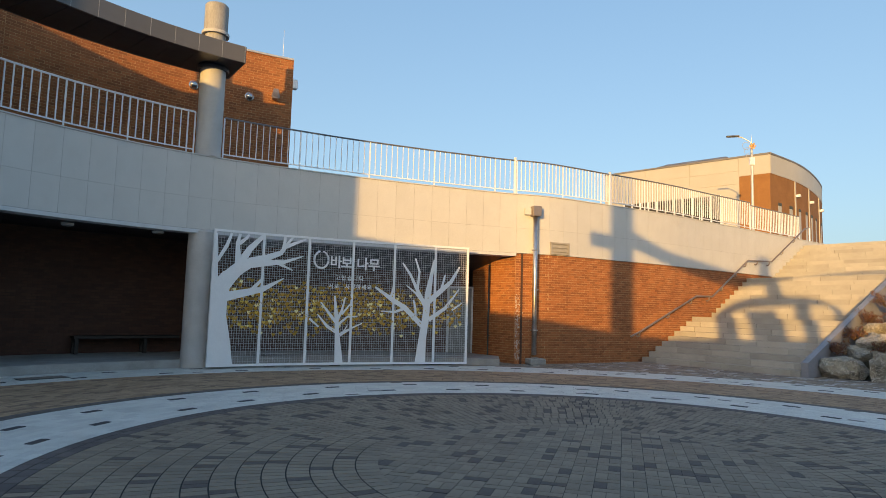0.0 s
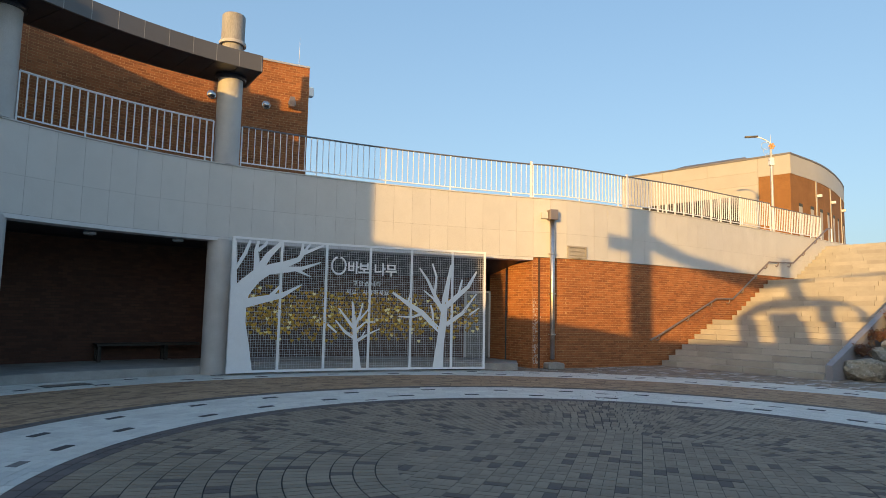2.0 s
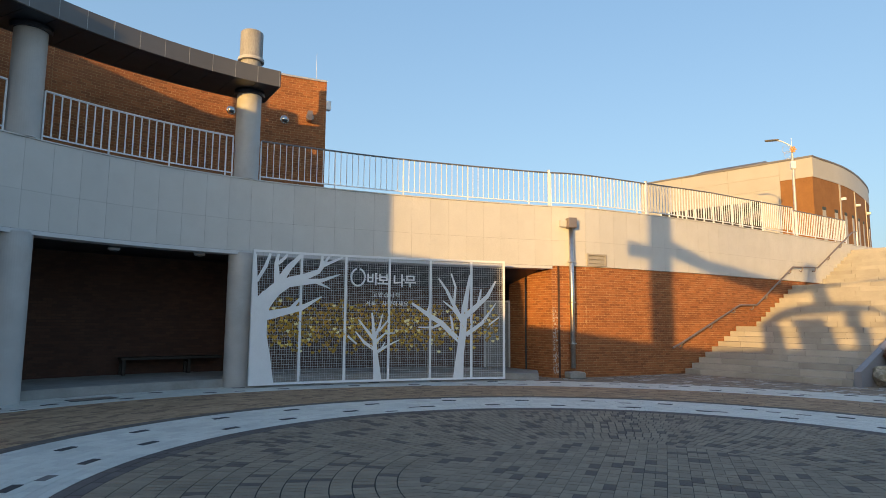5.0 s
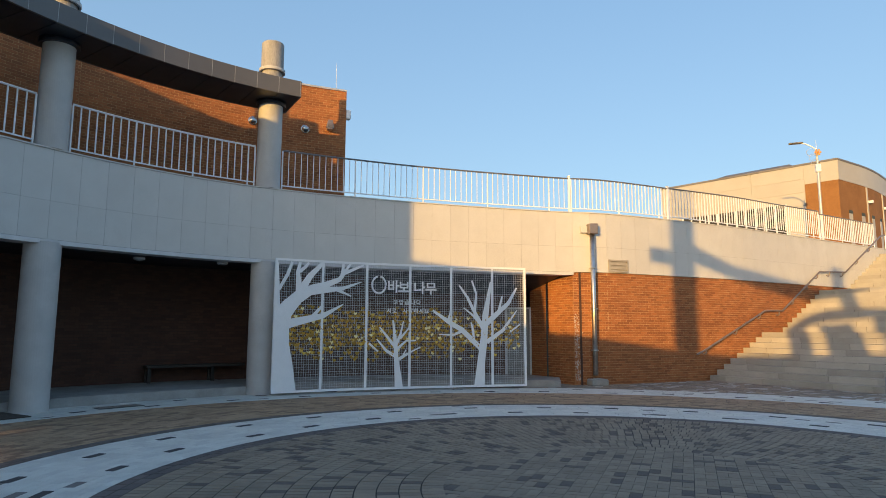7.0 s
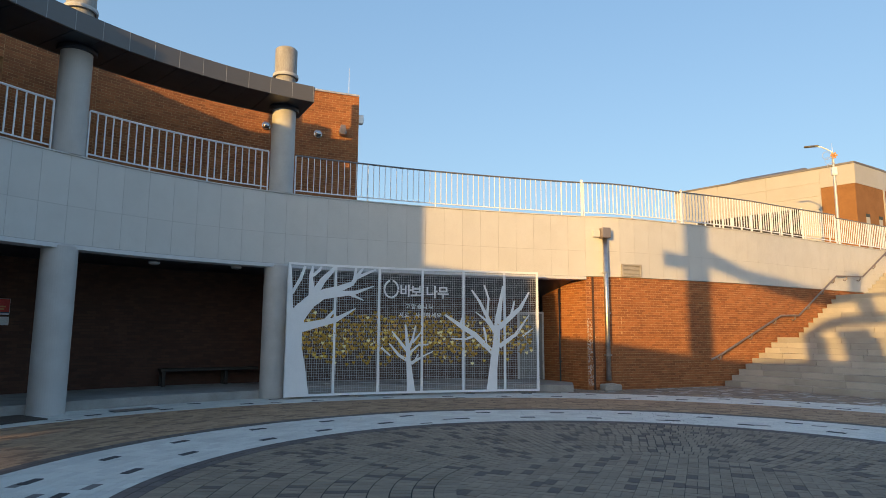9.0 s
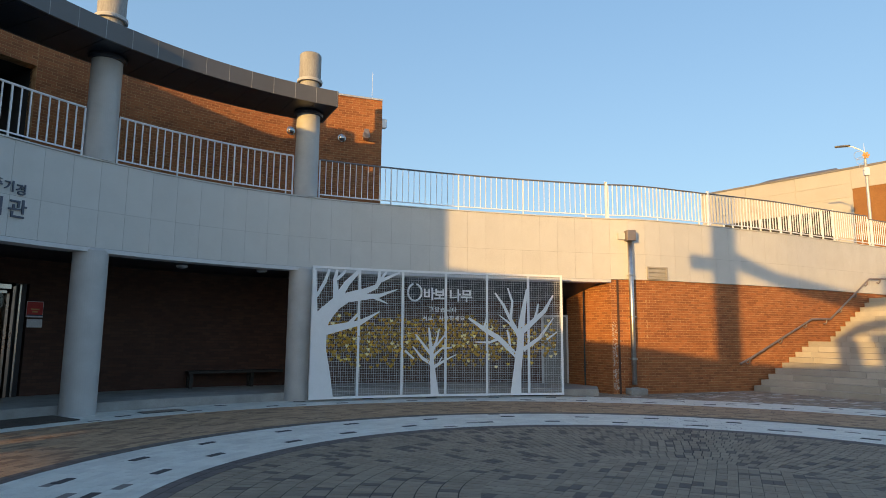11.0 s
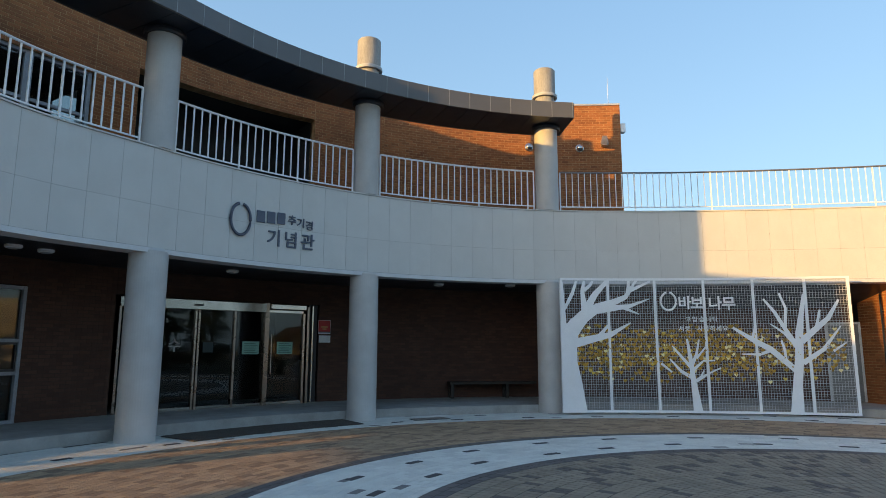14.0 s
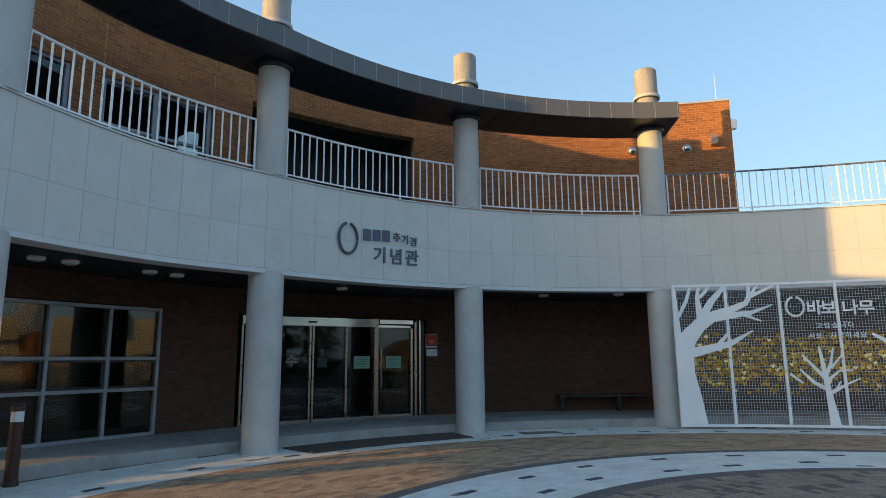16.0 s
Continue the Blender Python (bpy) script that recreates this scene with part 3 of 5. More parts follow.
def opposite_sheet(name, outline, label, depth=0.5):
    """An added, unseen caster across the court from its outline: places along it and heights."""
    bm = bmesh.new()
    fr = [bm.verts.new((*(SUN_D * SHADE_S + SUN_N * n), z)) for n, z in outline]
    bk = [bm.verts.new((*(SUN_D * (SHADE_S - depth) + SUN_N * n), z)) for n, z in outline]
    bm.faces.new(fr), bm.faces.new(bk[::-1])
    for i in range(len(fr)):
        j = (i + 1) % len(fr)
        bm.faces.new((fr[i], fr[j], bk[j], bk[i]))
    bmesh.ops.recalc_face_normals(bm, faces=bm.faces)
    return tagged(part(name, bm, HALL_BRICK), label, "wall", kind="structure")


opposite_sheet("wall_opposite_2", [(-11.2, 8.5), (-11.2, 1.15), (-10.95, 1.4), (-10.6, 1.62), (-9.9, 1.86), (-8.6, 1.72), (-7.87, 1.70), (-7.87, 8.5)], "unseen wall over a low slot across the court, added to shape the sunlight")
opposite_sheet("wall_opposite_3", [(-7.87, 1.70), (-7.4, 1.68), (-6.95, 1.55), (-6.8, 1.3), (-6.8, -0.1), (30, -0.1), (30, 3.95), (1.6, 3.97), (-2.2, 3.98), (-4.6, 4.2), (-5.5, 4.32), (-5.65, 5.6), (-7.87, 5.75)], "unseen stepped wall added across the court to cast shade")
# unseen post, added to darken the bollard and draw a shadow stripe
opposite("wall_opposite_13", -10.06, -9.76, -0.1, 1.9, "unseen slim post added to shade the bollard and stripe the paving", 0.3)
# unseen post, crossbar, beam and arch behind the viewer, outlined after their shadows
opposite("wall_opposite_4", -2.32, -1.72, 2.0, 11.5, "unseen post added to cast the tall shadow on the side wall", 0.3)
opposite("wall_opposite_5", -2.82, -2.32, 6.45, 6.86, "unseen crossbar added to cast its shadow on the side wall", 0.3)
opposite_sheet("wall_opposite_6", [(-1.72, 7.12), (-1.72, 6.62), (-0.75, 6.34), (0.1, 6.2), (1.0, 6.12), (2.2, 6.22), (2.9, 6.40), (4.5, 6.72), (9.0, 6.78), (9.0, 6.86), (4.5, 6.83), (2.9, 6.53), (1.0, 6.66), (-0.75, 6.74)], "unseen bent strip added to cast the sloping shadow", 0.3)
opposite_sheet("wall_opposite_7", [(0.64, 4.9), (0.70, 5.0), (1.06, 5.28), (1.41, 5.53), (1.96, 5.67), (2.66, 5.65), (3.22, 5.60), (3.69, 5.43), (4.02, 5.13), (4.08, 4.9), (3.86, 4.9), (3.78, 5.24), (3.42, 5.28), (2.95, 5.30), (2.42, 5.26), (1.7, 5.24), (1.19, 5.05), (1.19, 4.9)], "unseen arched sheet added to cast shadow on the stairs", 0.1)
for k, post in enumerate((((0.64, 0.64), (1.19, 1.19)), ((1.52, 1.56), (2.36, 2.42)), ((2.68, 2.95), (3.03, 3.36)), ((3.28, 3.86), (3.5, 4.08)))):
    (lo0, hi0), (lo1, hi1) = post
    top = (4.95, 5.12, 5.32, 4.95)[k]
    opposite_sheet("wall_opposite_%d" % (8 + k), [(lo0, 3.5), (lo1, 3.5), (hi1, top), (hi0, top)], "unseen upright sheet added to cast shadow on the stairs", 0.1)
opposite("wall_opposite_12", 2.30, 2.76, 5.6, 7.5, "unseen upright over the arch, added to cast shadow on the stairs", 0.1)

# ---- columns ----


def make_column():
    ob = thing("column", "round grey painted concrete column through two storeys", "column", "columns of the curved front")
    part("lower_shaft", lathe([(0, 0.0), (0.30, 0.0), (0.30, Z_BAND - 0.04), (0.27, Z_BAND + 0.005), (0, Z_BAND + 0.005)], 48), CONCRETE, ob, smooth=False)
    part("upper_shaft", lathe([(0, Z_TOP - 0.034), (0.275, Z_TOP - 0.034), (0.275, Z_SOFFIT - 0.001), (0, Z_SOFFIT - 0.001)], 48), CONCRETE, ob)
    part("collar", lathe([(0.276, 6.66), (0.33, 6.66), (0.345, 6.70), (0.345, Z_SOFFIT - 0.002), (0.276, Z_SOFFIT - 0.002), (0.276, 6.66)], 48), SOFFIT, ob, "dark metal collar under the canopy")
    stub = part("stub", lathe([(0, Z_CANOPY + 0.001), (0.235, Z_CANOPY + 0.001), (0.235, 7.52), (0.26, 7.56), (0.26, 8.20), (0.235, 8.23), (0.20, 8.23), (0.20, 7.8), (0, 7.8)], 48), STUB, ob, "weathered pale vent stub with streaks")
    part("flange", lathe([(0.262, 7.50), (0.30, 7.50), (0.305, 7.535), (0.30, 7.57), (0.262, 7.57), (0.262, 7.50)], 48), CONCRETE, stub)
    return ob


first = make_column()
p = polar(R_COL, COLUMN_ANGLES[0])
first.matrix_world = pose(p.x, p.y, 0, 0, 0, COLUMN_ANGLES[0])
for a in COLUMN_ANGLES[1:]:
    p = polar(R_COL, a)
    copy_thing(first, pose(p.x, p.y, 0, 0, 0, a))

# ---- canopy ring ----
canopy = thing("canopy", "narrow curved canopy ring in dark blue-grey metal", "canopy")
A_TIP = 127.4
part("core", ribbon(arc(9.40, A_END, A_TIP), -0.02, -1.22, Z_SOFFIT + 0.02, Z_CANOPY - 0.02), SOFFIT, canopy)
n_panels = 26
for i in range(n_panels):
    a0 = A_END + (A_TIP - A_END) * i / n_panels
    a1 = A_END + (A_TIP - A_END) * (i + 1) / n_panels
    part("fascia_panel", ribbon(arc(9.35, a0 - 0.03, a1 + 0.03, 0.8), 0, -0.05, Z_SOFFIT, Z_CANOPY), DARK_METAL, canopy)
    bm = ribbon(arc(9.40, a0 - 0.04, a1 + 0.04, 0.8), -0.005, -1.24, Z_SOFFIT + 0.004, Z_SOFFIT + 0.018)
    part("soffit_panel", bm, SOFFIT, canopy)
for i in range(n_panels + 1):
    a0 = A_END + (A_TIP - A_END) * i / n_panels
    part("seam", ribbon(arc(9.35, a0 + 0.035, a0 - 0.035, 0.5), 0.003, -0.03, Z_SOFFIT - 0.002, Z_CANOPY + 0.002), SEAM, canopy)
part("back_edge", ribbon(arc(9.35 + 1.30, A_END, A_TIP), 0.04, -0.01, Z_SOFFIT, Z_CANOPY), DARK_METAL, canopy)
part("end_panel", ribbon(line_path(polar(10.64, A_TIP), polar(9.36, A_TIP)), -0.002, -0.03, Z_SOFFIT, Z_CANOPY), DARK_METAL, canopy)
part("top_sheet", ribbon(arc(9.36, A_END, A_TIP), -0.01, -1.27, Z_CANOPY - 0.018, Z_CANOPY - 0.004), ROOF, canopy)

# ---- railings on the parapet ----
BAR = mesh_of("baluster", box(-0.011, 0.011, -0.011, 0.011, Z_TOP + 0.09, Z_TOP + 0.94))
BAR.materials.append(WHITE_METAL)
THIN_BAR = mesh_of("thin_baluster", box(-0.008, 0.008, -0.008, 0.008, Z_TOP + 0.09, Z_TOP + 0.94))
THIN_BAR.materials.append(WHITE_METAL)
POST = mesh_of("post", box(-0.014, 0.014, -0.014, 0.014, Z_TOP - 0.035, Z_TOP + 0.94))
POST.materials.append(WHITE_METAL)
DARK_RAIL = material("grey_rail_cap", (0.20, 0.20, 0.21), 0.4, 0.3, scale=4)


def bar_object(name, me, p, n, parent, lift=0.0):
    ob = new(name, me)
    ob.matrix_world = pose(p.x, p.y, lift, 0, 0, math.degrees(math.atan2(n.y, n.x)))
    ob.parent = parent
    return ob


def railing(path, label, spacing=0.155, every=8, cap=WHITE_METAL, rise=0.0, bar=BAR):
    run = Run(path)
    ob = thing("railing", label, "railing", "railings of the upper terrace")
    part("top_rail", tube([(*p, Z_TOP + 0.95 + rise * (i + 1) / len(path)) for i, (p, n) in enumerate(path)], 0.022, 8), cap, ob)
    part("bottom_rail", ribbon(path, 0.012, -0.012, Z_TOP + 0.085, Z_TOP + 0.11), WHITE_METAL, ob)
    count = max(2, round(run.length / spacing))
    for i in range(count + 1):
        p, n = run(run.length * i / count)
        lift = rise * i / count
        bar_object("post" if i % every == 0 or i == count else "baluster", POST if i % every == 0 or i == count else bar, p, n, ob, lift)
    return ob


OFF = 1.85     # degrees of arc a column takes from its bay
for a, b in zip(COLUMN_ANGLES, COLUMN_ANGLES[1:]):
    railing(arc(R_COL, a - OFF, b + OFF), "white steel bar railing between the columns")
RAIL = [(p - n * 0.2, n) for p, n in FACE]
i0 = nearest(RAIL, polar(R_COL, 130.0 - 2.3))
cuts = [i0, nearest(RAIL, (1.3, 17.6)), nearest(RAIL, (4.4, 19.1)), nearest(RAIL, stair_point(23.0, -12.2)), nearest(RAIL, stair_point(26.95, -12.2))]
for a, b in zip(cuts, cuts[1:]):
    head = arc(R_COL, 130.0 - OFF, 130.0 - OFF - 0.2, 0.2)[:1] if a == i0 else [(RAIL[a][0].lerp(RAIL[a + 1][0], 0.12), RAIL[a][1])]
    railing(head + RAIL[a + 1:b + 1], "long white steel bar railing along the terrace edge", 0.15 if a == i0 else 0.125, 12, DARK_RAIL, 0.1 if a == cuts[2] else 0.0, THIN_BAR if a == i0 else BAR)
for k in cuts[1:3]:
    p, n = RAIL[k]
    ob = thing("rail_post", "stout white steel post between two railings", "post", "railing posts", at=pose(p.x, p.y, Z_TOP - 0.035, 0, 0, math.degrees(math.atan2(n.y, n.x))))
    part("shaft", box(-0.03, 0.03, -0.03, 0.03, 0.0, 1.04, bevel=0.006), WHITE_METAL, ob)
    part("cap", box(-0.034, 0.034, -0.034, 0.034, 1.04, 1.06, bevel=0.004), WHITE_METAL, ob)

# ---- the mesh screen with its trees ----
R_SCR, A_SCR, L_SCR, Z_S0, Z_S1 = 9.75, 129.4, 6.13, 0.07, 3.0
screen = thing("mesh_screen", "white steel mesh screen with cut-out trees and gold hearts", "screen")


def scr_r(u):
    """The screen's distance from the middle: it eases outwards along its length."""
    v = max(u / L_SCR, 0.0)
    return 9.60 + 0.68 * v ** 3


def scr(u, z, out=0.0):
    """A place on the screen: u along it from its end by the column, z up, out towards the court."""
    a = A_SCR - math.degrees(u / R_SCR)
    q = polar(scr_r(u) - out, a)
    return Vector((q.x, q.y, 1.41 + (z - 1.41) * (0.985 + 0.05 * u / L_SCR)))


def scr_pose(u, z, out=0.0):
    """A pose on the screen that faces the court: x along it, y up."""
    a = A_SCR - math.degrees(u / R_SCR)
    q = scr(u, z, out)
    return pose(q.x, q.y, q.z, 90, 0, a - 90)


def scr_arc(u0, u1, step=0.2):
    n = max(2, math.ceil((u1 - u0) / step) + 1)
    out = []
    for i in range(n):
        u = u0 + (u1 - u0) * i / (n - 1)
        a = radians(A_SCR - math.degrees(u / R_SCR))
        out.append((polar(scr_r(u), math.degrees(a)), Vector((-math.cos(a), -math.sin(a)))))
    return out


wires = bmesh.new()
for i in range(int(L_SCR / 0.056)):
    u = 0.03 + i * 0.056
    add_ribbon(wires, scr_arc(u, u + 0.0075, 0.5), 0.003, -0.003, Z_S0, Z_S1)
for i in range(int((Z_S1 - Z_S0) / 0.056)):
    z = Z_S0 + 0.02 + i * 0.056
    add_ribbon(wires, scr_arc(0.0, L_SCR, 0.35), 0.002, -0.004, z, z + 0.0075)
bmesh.ops.recalc_face_normals(wires, faces=wires.faces)
tagged(part("wire_mesh", wires, WIRE, screen), "fine square white wire mesh", kind="stuff")
for u in (0.0, 1.10, 2.17, 3.25, 4.29, 5.32, L_SCR):
    part("post", ribbon(scr_arc(u - 0.028, u + 0.028), 0.024, -0.03, Z_S0, Z_S1), WHITE_METAL, screen)
for z in (Z_S0 - 0.02, Z_S1 - 0.03):
    part("frame_rail", ribbon(scr_arc(-0.028, L_SCR + 0.028), 0.022, -0.03, z, z + 0.05), WHITE_METAL, screen)

# limbs: places (u, z, width) from the thick end to the tip
TREE_LARGE = [
    [(0.27, 0.08, 0.52), (0.22, 0.64, 0.44), (0.16, 1.12, 0.36), (0.16, 1.49, 0.36), (0.2, 1.8, 0.38), (0.36, 2.02, 0.34)],
    [(0.24, 1.87, 0.36), (0.51, 2.16, 0.29), (0.87, 2.37, 0.2), (1.19, 2.47, 0.15), (1.5, 2.6, 0.11), (1.6, 2.74, 0.09), (2.08, 2.95, 0.04)],
    [(0.29, 1.56, 0.21), (0.85, 1.69, 0.15), (1.12, 1.75, 0.12), (1.6, 2.02, 0.025)], [(0.85, 1.7, 0.09), (0.97, 1.84, 0.08), (1.12, 2.01, 0.04)],
    [(0.81, 2.31, 0.19), (1.58, 2.39, 0.09), (2.03, 2.55, 0.025)], [(1.43, 2.36, 0.08), (1.79, 2.21, 0.025)],
    [(0.43, 2.08, 0.21), (0.79, 2.66, 0.14), (1.08, 2.97, 0.09)], [(0.54, 2.21, 0.16), (0.5, 2.76, 0.09), (0.55, 2.97, 0.055)],
    [(0.54, 2.75, 0.08), (0.69, 2.88, 0.068), (0.75, 2.97, 0.045)], [(0.07, 2.33, 0.068), (0.26, 2.68, 0.08), (0.36, 2.97, 0.055)],
    [(0.07, 1.86, 0.09), (0.04, 2.47, 0.07), (0.02, 2.94, 0.055)], [(1.53, 2.63, 0.08), (1.57, 2.8, 0.08), (1.58, 2.97, 0.055)], [(1.6, 2.76, 0.08), (1.76, 2.97, 0.045)]]
TREE_SMALL = [
    [(2.99, 0.1, 0.2), (2.92, 0.78, 0.11), (2.89, 1.18, 0.095), (2.83, 1.66, 0.04)], [(2.92, 0.8, 0.08), (2.67, 0.95, 0.068), (2.43, 1.22, 0.027)],
    [(2.9, 1.02, 0.08), (2.64, 1.33, 0.055), (2.5, 1.5, 0.027)], [(2.47, 0.93, 0.04), (2.24, 1.12, 0.055)], [(2.91, 1.07, 0.068), (3.02, 1.34, 0.055), (3.09, 1.64, 0.027)],
    [(3.01, 1.23, 0.055), (3.24, 1.5, 0.027)], [(2.94, 0.99, 0.068), (3.16, 1.18, 0.04), (3.41, 1.19, 0.025)], [(2.98, 0.75, 0.08), (3.28, 0.92, 0.04), (3.52, 1.03, 0.025)],
    [(3.08, 0.83, 0.04), (3.16, 0.97, 0.025)]]
TREE_BROAD = [
    [(4.99, 0.1, 0.26), (5.04, 0.68, 0.19), (5.11, 1.23, 0.17), (5.15, 1.79, 0.15), (5.22, 2.21, 0.095), (5.29, 2.61, 0.055)],
    [(5.05, 0.98, 0.12), (4.56, 1.44, 0.12), (4.26, 1.61, 0.11), (3.82, 1.9, 0.05)], [(4.59, 1.42, 0.08), (4.34, 1.32, 0.055), (3.98, 1.33, 0.025)],
    [(4.86, 1.16, 0.055), (4.84, 1.43, 0.055), (4.79, 1.62, 0.04)], [(4.2, 1.63, 0.068), (4.26, 1.83, 0.04), (4.29, 2.04, 0.04)],
    [(5.09, 1.48, 0.11), (4.85, 1.92, 0.08), (4.7, 2.22, 0.068), (4.49, 2.51, 0.04)], [(4.88, 1.85, 0.068), (4.92, 2.31, 0.055), (4.81, 2.63, 0.04)],
    [(5.06, 1.54, 0.08), (4.85, 1.78, 0.055), (4.6, 1.97, 0.025)], [(5.18, 1.6, 0.137), (5.72, 2.09, 0.095), (5.93, 2.47, 0.04)], [(5.48, 1.88, 0.068), (5.57, 2.26, 0.04)],
    [(5.18, 1.15, 0.11), (5.59, 1.44, 0.08), (5.93, 1.92, 0.025)], [(5.76, 1.4, 0.055), (6.01, 1.58, 0.025)]]


def tree_plate(limbs):
    """A tree cut from plate: each limb a tapered, slightly rounded strip; forks overlap a hair proud of each other."""
    bm = bmesh.new()
    for k, limb in enumerate(limbs):
        pts = [Vector((u, z)) for u, z, w in limb]
        out0 = 0.026 + 0.0006 * k
        left, right = [], []
        for i, (q, (u, z, w)) in enumerate(zip(pts, limb)):
            d = (pts[min(i + 1, len(pts) - 1)] - pts[max(i - 1, 0)]).normalized()
            if k == 0 and i == 0:
                d = Vector((0, 1))
            m = Vector((-d.y, d.x)) * w / 2
            left.append(q + m)
            right.append(q - m)
        for side in (left, right):
            for q in side:
                q.x = min(max(q.x, -0.02), L_SCR + 0.02)
                q.y = min(q.y, Z_S1 - 0.01)
        rows = [[bm.verts.new(scr(a.x, a.y, out0)), bm.verts.new(scr(b.x, b.y, out0)), bm.verts.new(scr(b.x, b.y, out0 - 0.012)), bm.verts.new(scr(a.x, a.y, out0 - 0.012))] for a, b in zip(left, right)]
        for r, s in zip(rows, rows[1:]):
            for j in range(4):
                bm.faces.new((r[j], r[(j + 1) % 4], s[(j + 1) % 4], s[j]))
        bm.faces.new(rows[0][::-1]), bm.faces.new(rows[-1])
    bmesh.ops.recalc_face_normals(bm, faces=bm.faces)
    return bm


for limbs, label in ((TREE_LARGE, "large bare tree cut from white plate"), (TREE_SMALL, "small bare tree cut from white plate"), (TREE_BROAD, "broad bare tree cut from white plate")):
    part("tree_cutout", tree_plate(limbs), WHITE_METAL, screen, label)


def letter(text, size, m, mat, parent, depth=0.012, name="letter", bold=0.012):
    """Raised letters in the built-in font at the pose m."""
    cu = bpy.data.curves.new("text", "FONT")
    cu.body, cu.size, cu.extrude, cu.offset = text, size, depth, bold * size
    tmp = new("text", cu)
    me = bpy.data.meshes.new_from_object(tmp.evaluated_get(bpy.context.evaluated_depsgraph_get()))
    bpy.data.objects.remove(tmp)
    me.materials.append(mat)
    ob = new(name, me)
    ob.matrix_world = m
    ob.parent = parent
    return ob


def oval_ring(u, z, w, h, r, where, mat, parent, label):
    """The round mark beside the lettering, as a plain open ring."""
    bm = bmesh.new()
    pts = [where(u + w / 2 * math.sin(2 * math.pi * k / 28), z + h / 2 * math.cos(2 * math.pi * k / 28)) for k in range(1, 28)]
    add_tube(bm, pts, r, 6)
    return part("mark", bm, mat, parent, label)


for k, ch in enumerate("바보나무"):
    letter(ch, 0.32, scr_pose((2.67, 2.94, 3.33, 3.62)[k], 2.34 - 0.01 * k, 0.03), WHITE_METAL, screen, bold=0.02)
for k, ch in enumerate("고맙습니다"):
    letter(ch, 0.13, scr_pose(2.82 + 0.145 * k, 2.04, 0.03), WHITE_METAL, screen)
for k, ch in enumerate("서로 사랑하세요"):
    if ch != " ":
        letter(ch, 0.13, scr_pose(2.66 + 0.135 * k, 1.84, 0.03), WHITE_METAL, screen)
oval_ring(2.46, 2.49, 0.34, 0.40, 0.024, lambda u, z: scr(u, z, 0.035), WHITE_METAL, screen, "white open ring mark")

# heart tags hung behind the mesh
hb = bmesh.new()
outline = []
for k in range(16):
    t = 2 * math.pi * k / 16
    outline.append((0.044 * math.sin(t) ** 3, 0.0029 * (13 * math.cos(t) - 5 * math.cos(2 * t) - 2 * math.cos(3 * t) - math.cos(4 * t))))
add_prism(hb, outline, -0.002, 0.002)
bmesh.ops.recalc_face_normals(hb, faces=hb.faces)
HEART = mesh_of("heart_tag", hb)
HEART.materials.append(GOLD)
rng = random.Random(11)
made = 0
joined = bmesh.new()
bmesh_heart = [(x, y) for x, y in outline]
for k in range(53 * 12):
    col, row = k % 53, k // 53
    u, z = 0.3 + 0.108 * col + rng.uniform(-0.02, 0.02) + 0.054 * (row % 2), 0.80 + 0.104 * row + rng.uniform(-0.018, 0.018)
    if rng.random() > 1.5 - 1.25 * abs(z - 1.4) / 0.58 - (0.35 if u > 4.6 else 0.0):
        continue
    vs = [joined.verts.new((x * 1.15, y * 1.15, 0)) for x, y in bmesh_heart]
    joined.faces.new(vs)
    bmesh.ops.transform(joined, matrix=scr_pose(u, z, 0.007) @ pose(0, 0, 0, rng.uniform(-16, 16), rng.uniform(-20, 20), rng.uniform(-12, 12)), verts=vs)
tagged(part("heart_cluster", joined, GOLD_DULL, screen), "dull gold hearts behind the mesh", kind="stuff")
while made < 290:
    u, z = rng.uniform(0.35, 6.0), rng.gauss(1.32, 0.34)
    if not 0.72 < z < 2.0 or (u > 4.4 and rng.random() < 0.45) or (u < 2.2 and z > 1.95):
        continue
    ob = new("heart_tag", HEART)
    ob.matrix_world = scr_pose(u, z, 0.014 if rng.random() < 0.85 else -0.016) @ pose(0, 0, 0, rng.uniform(-14, 14), rng.uniform(-20, 20), rng.uniform(-12, 12))
    ob.parent = screen
    made += 1

# ---- sign on the band ----


def face_pose(a, z, out):
    q = polar(R_FACE - out, a)
    return pose(q.x, q.y, z, 90, 0, a - 90)


sign = thing("wall_sign", "slate-blue metal lettering with a ring mark on the granite band", "sign")
DEG = math.degrees(1 / R_FACE)
for k in range(3):
    bm = box(0, 0.17, 0.02, 0.24, -0.004, 0.012, bevel=0.003)
    ob = part("plain_bar", bm, NAVY, sign)
    ob.matrix_world = face_pose(169.7 - k * 0.215 * DEG, 3.72 + 0.012 * k, 0.02)
for k, ch in enumerate("추기경"):
    letter(ch, 0.20, face_pose(169.7 - (0.66 + k * 0.19) * DEG, 3.80 - 0.03 * k, 0.02), NAVY, sign)
for k, ch in enumerate("기념관"):
    letter(ch, 0.34, face_pose(168.4 - k * 0.36 * DEG, 3.36, 0.02), NAVY, sign)


def face_place(u, z):
    q = polar(R_FACE - 0.03, 171.6 - u * DEG)
    return Vector((q.x, q.y, z))


oval_ring(0.0, 3.74, 0.40, 0.58, 0.028, face_place, NAVY, sign, "open slate-blue ring mark")

# ---- entrance door, windows and what hangs by them ----


def chord(r, a0, a1, z=0.0):
    """A pose at polar(r, a0) with x towards polar(r, a1), y away from the court."""
    p, q = polar(r, a0), polar(r, a1)
    return pose(p.x, p.y, z, 0, 0, math.degrees(math.atan2(q.y - p.y, q.x - p.x))), (q - p).length


m, width = chord(R_BACK, 175.5, 155.3)
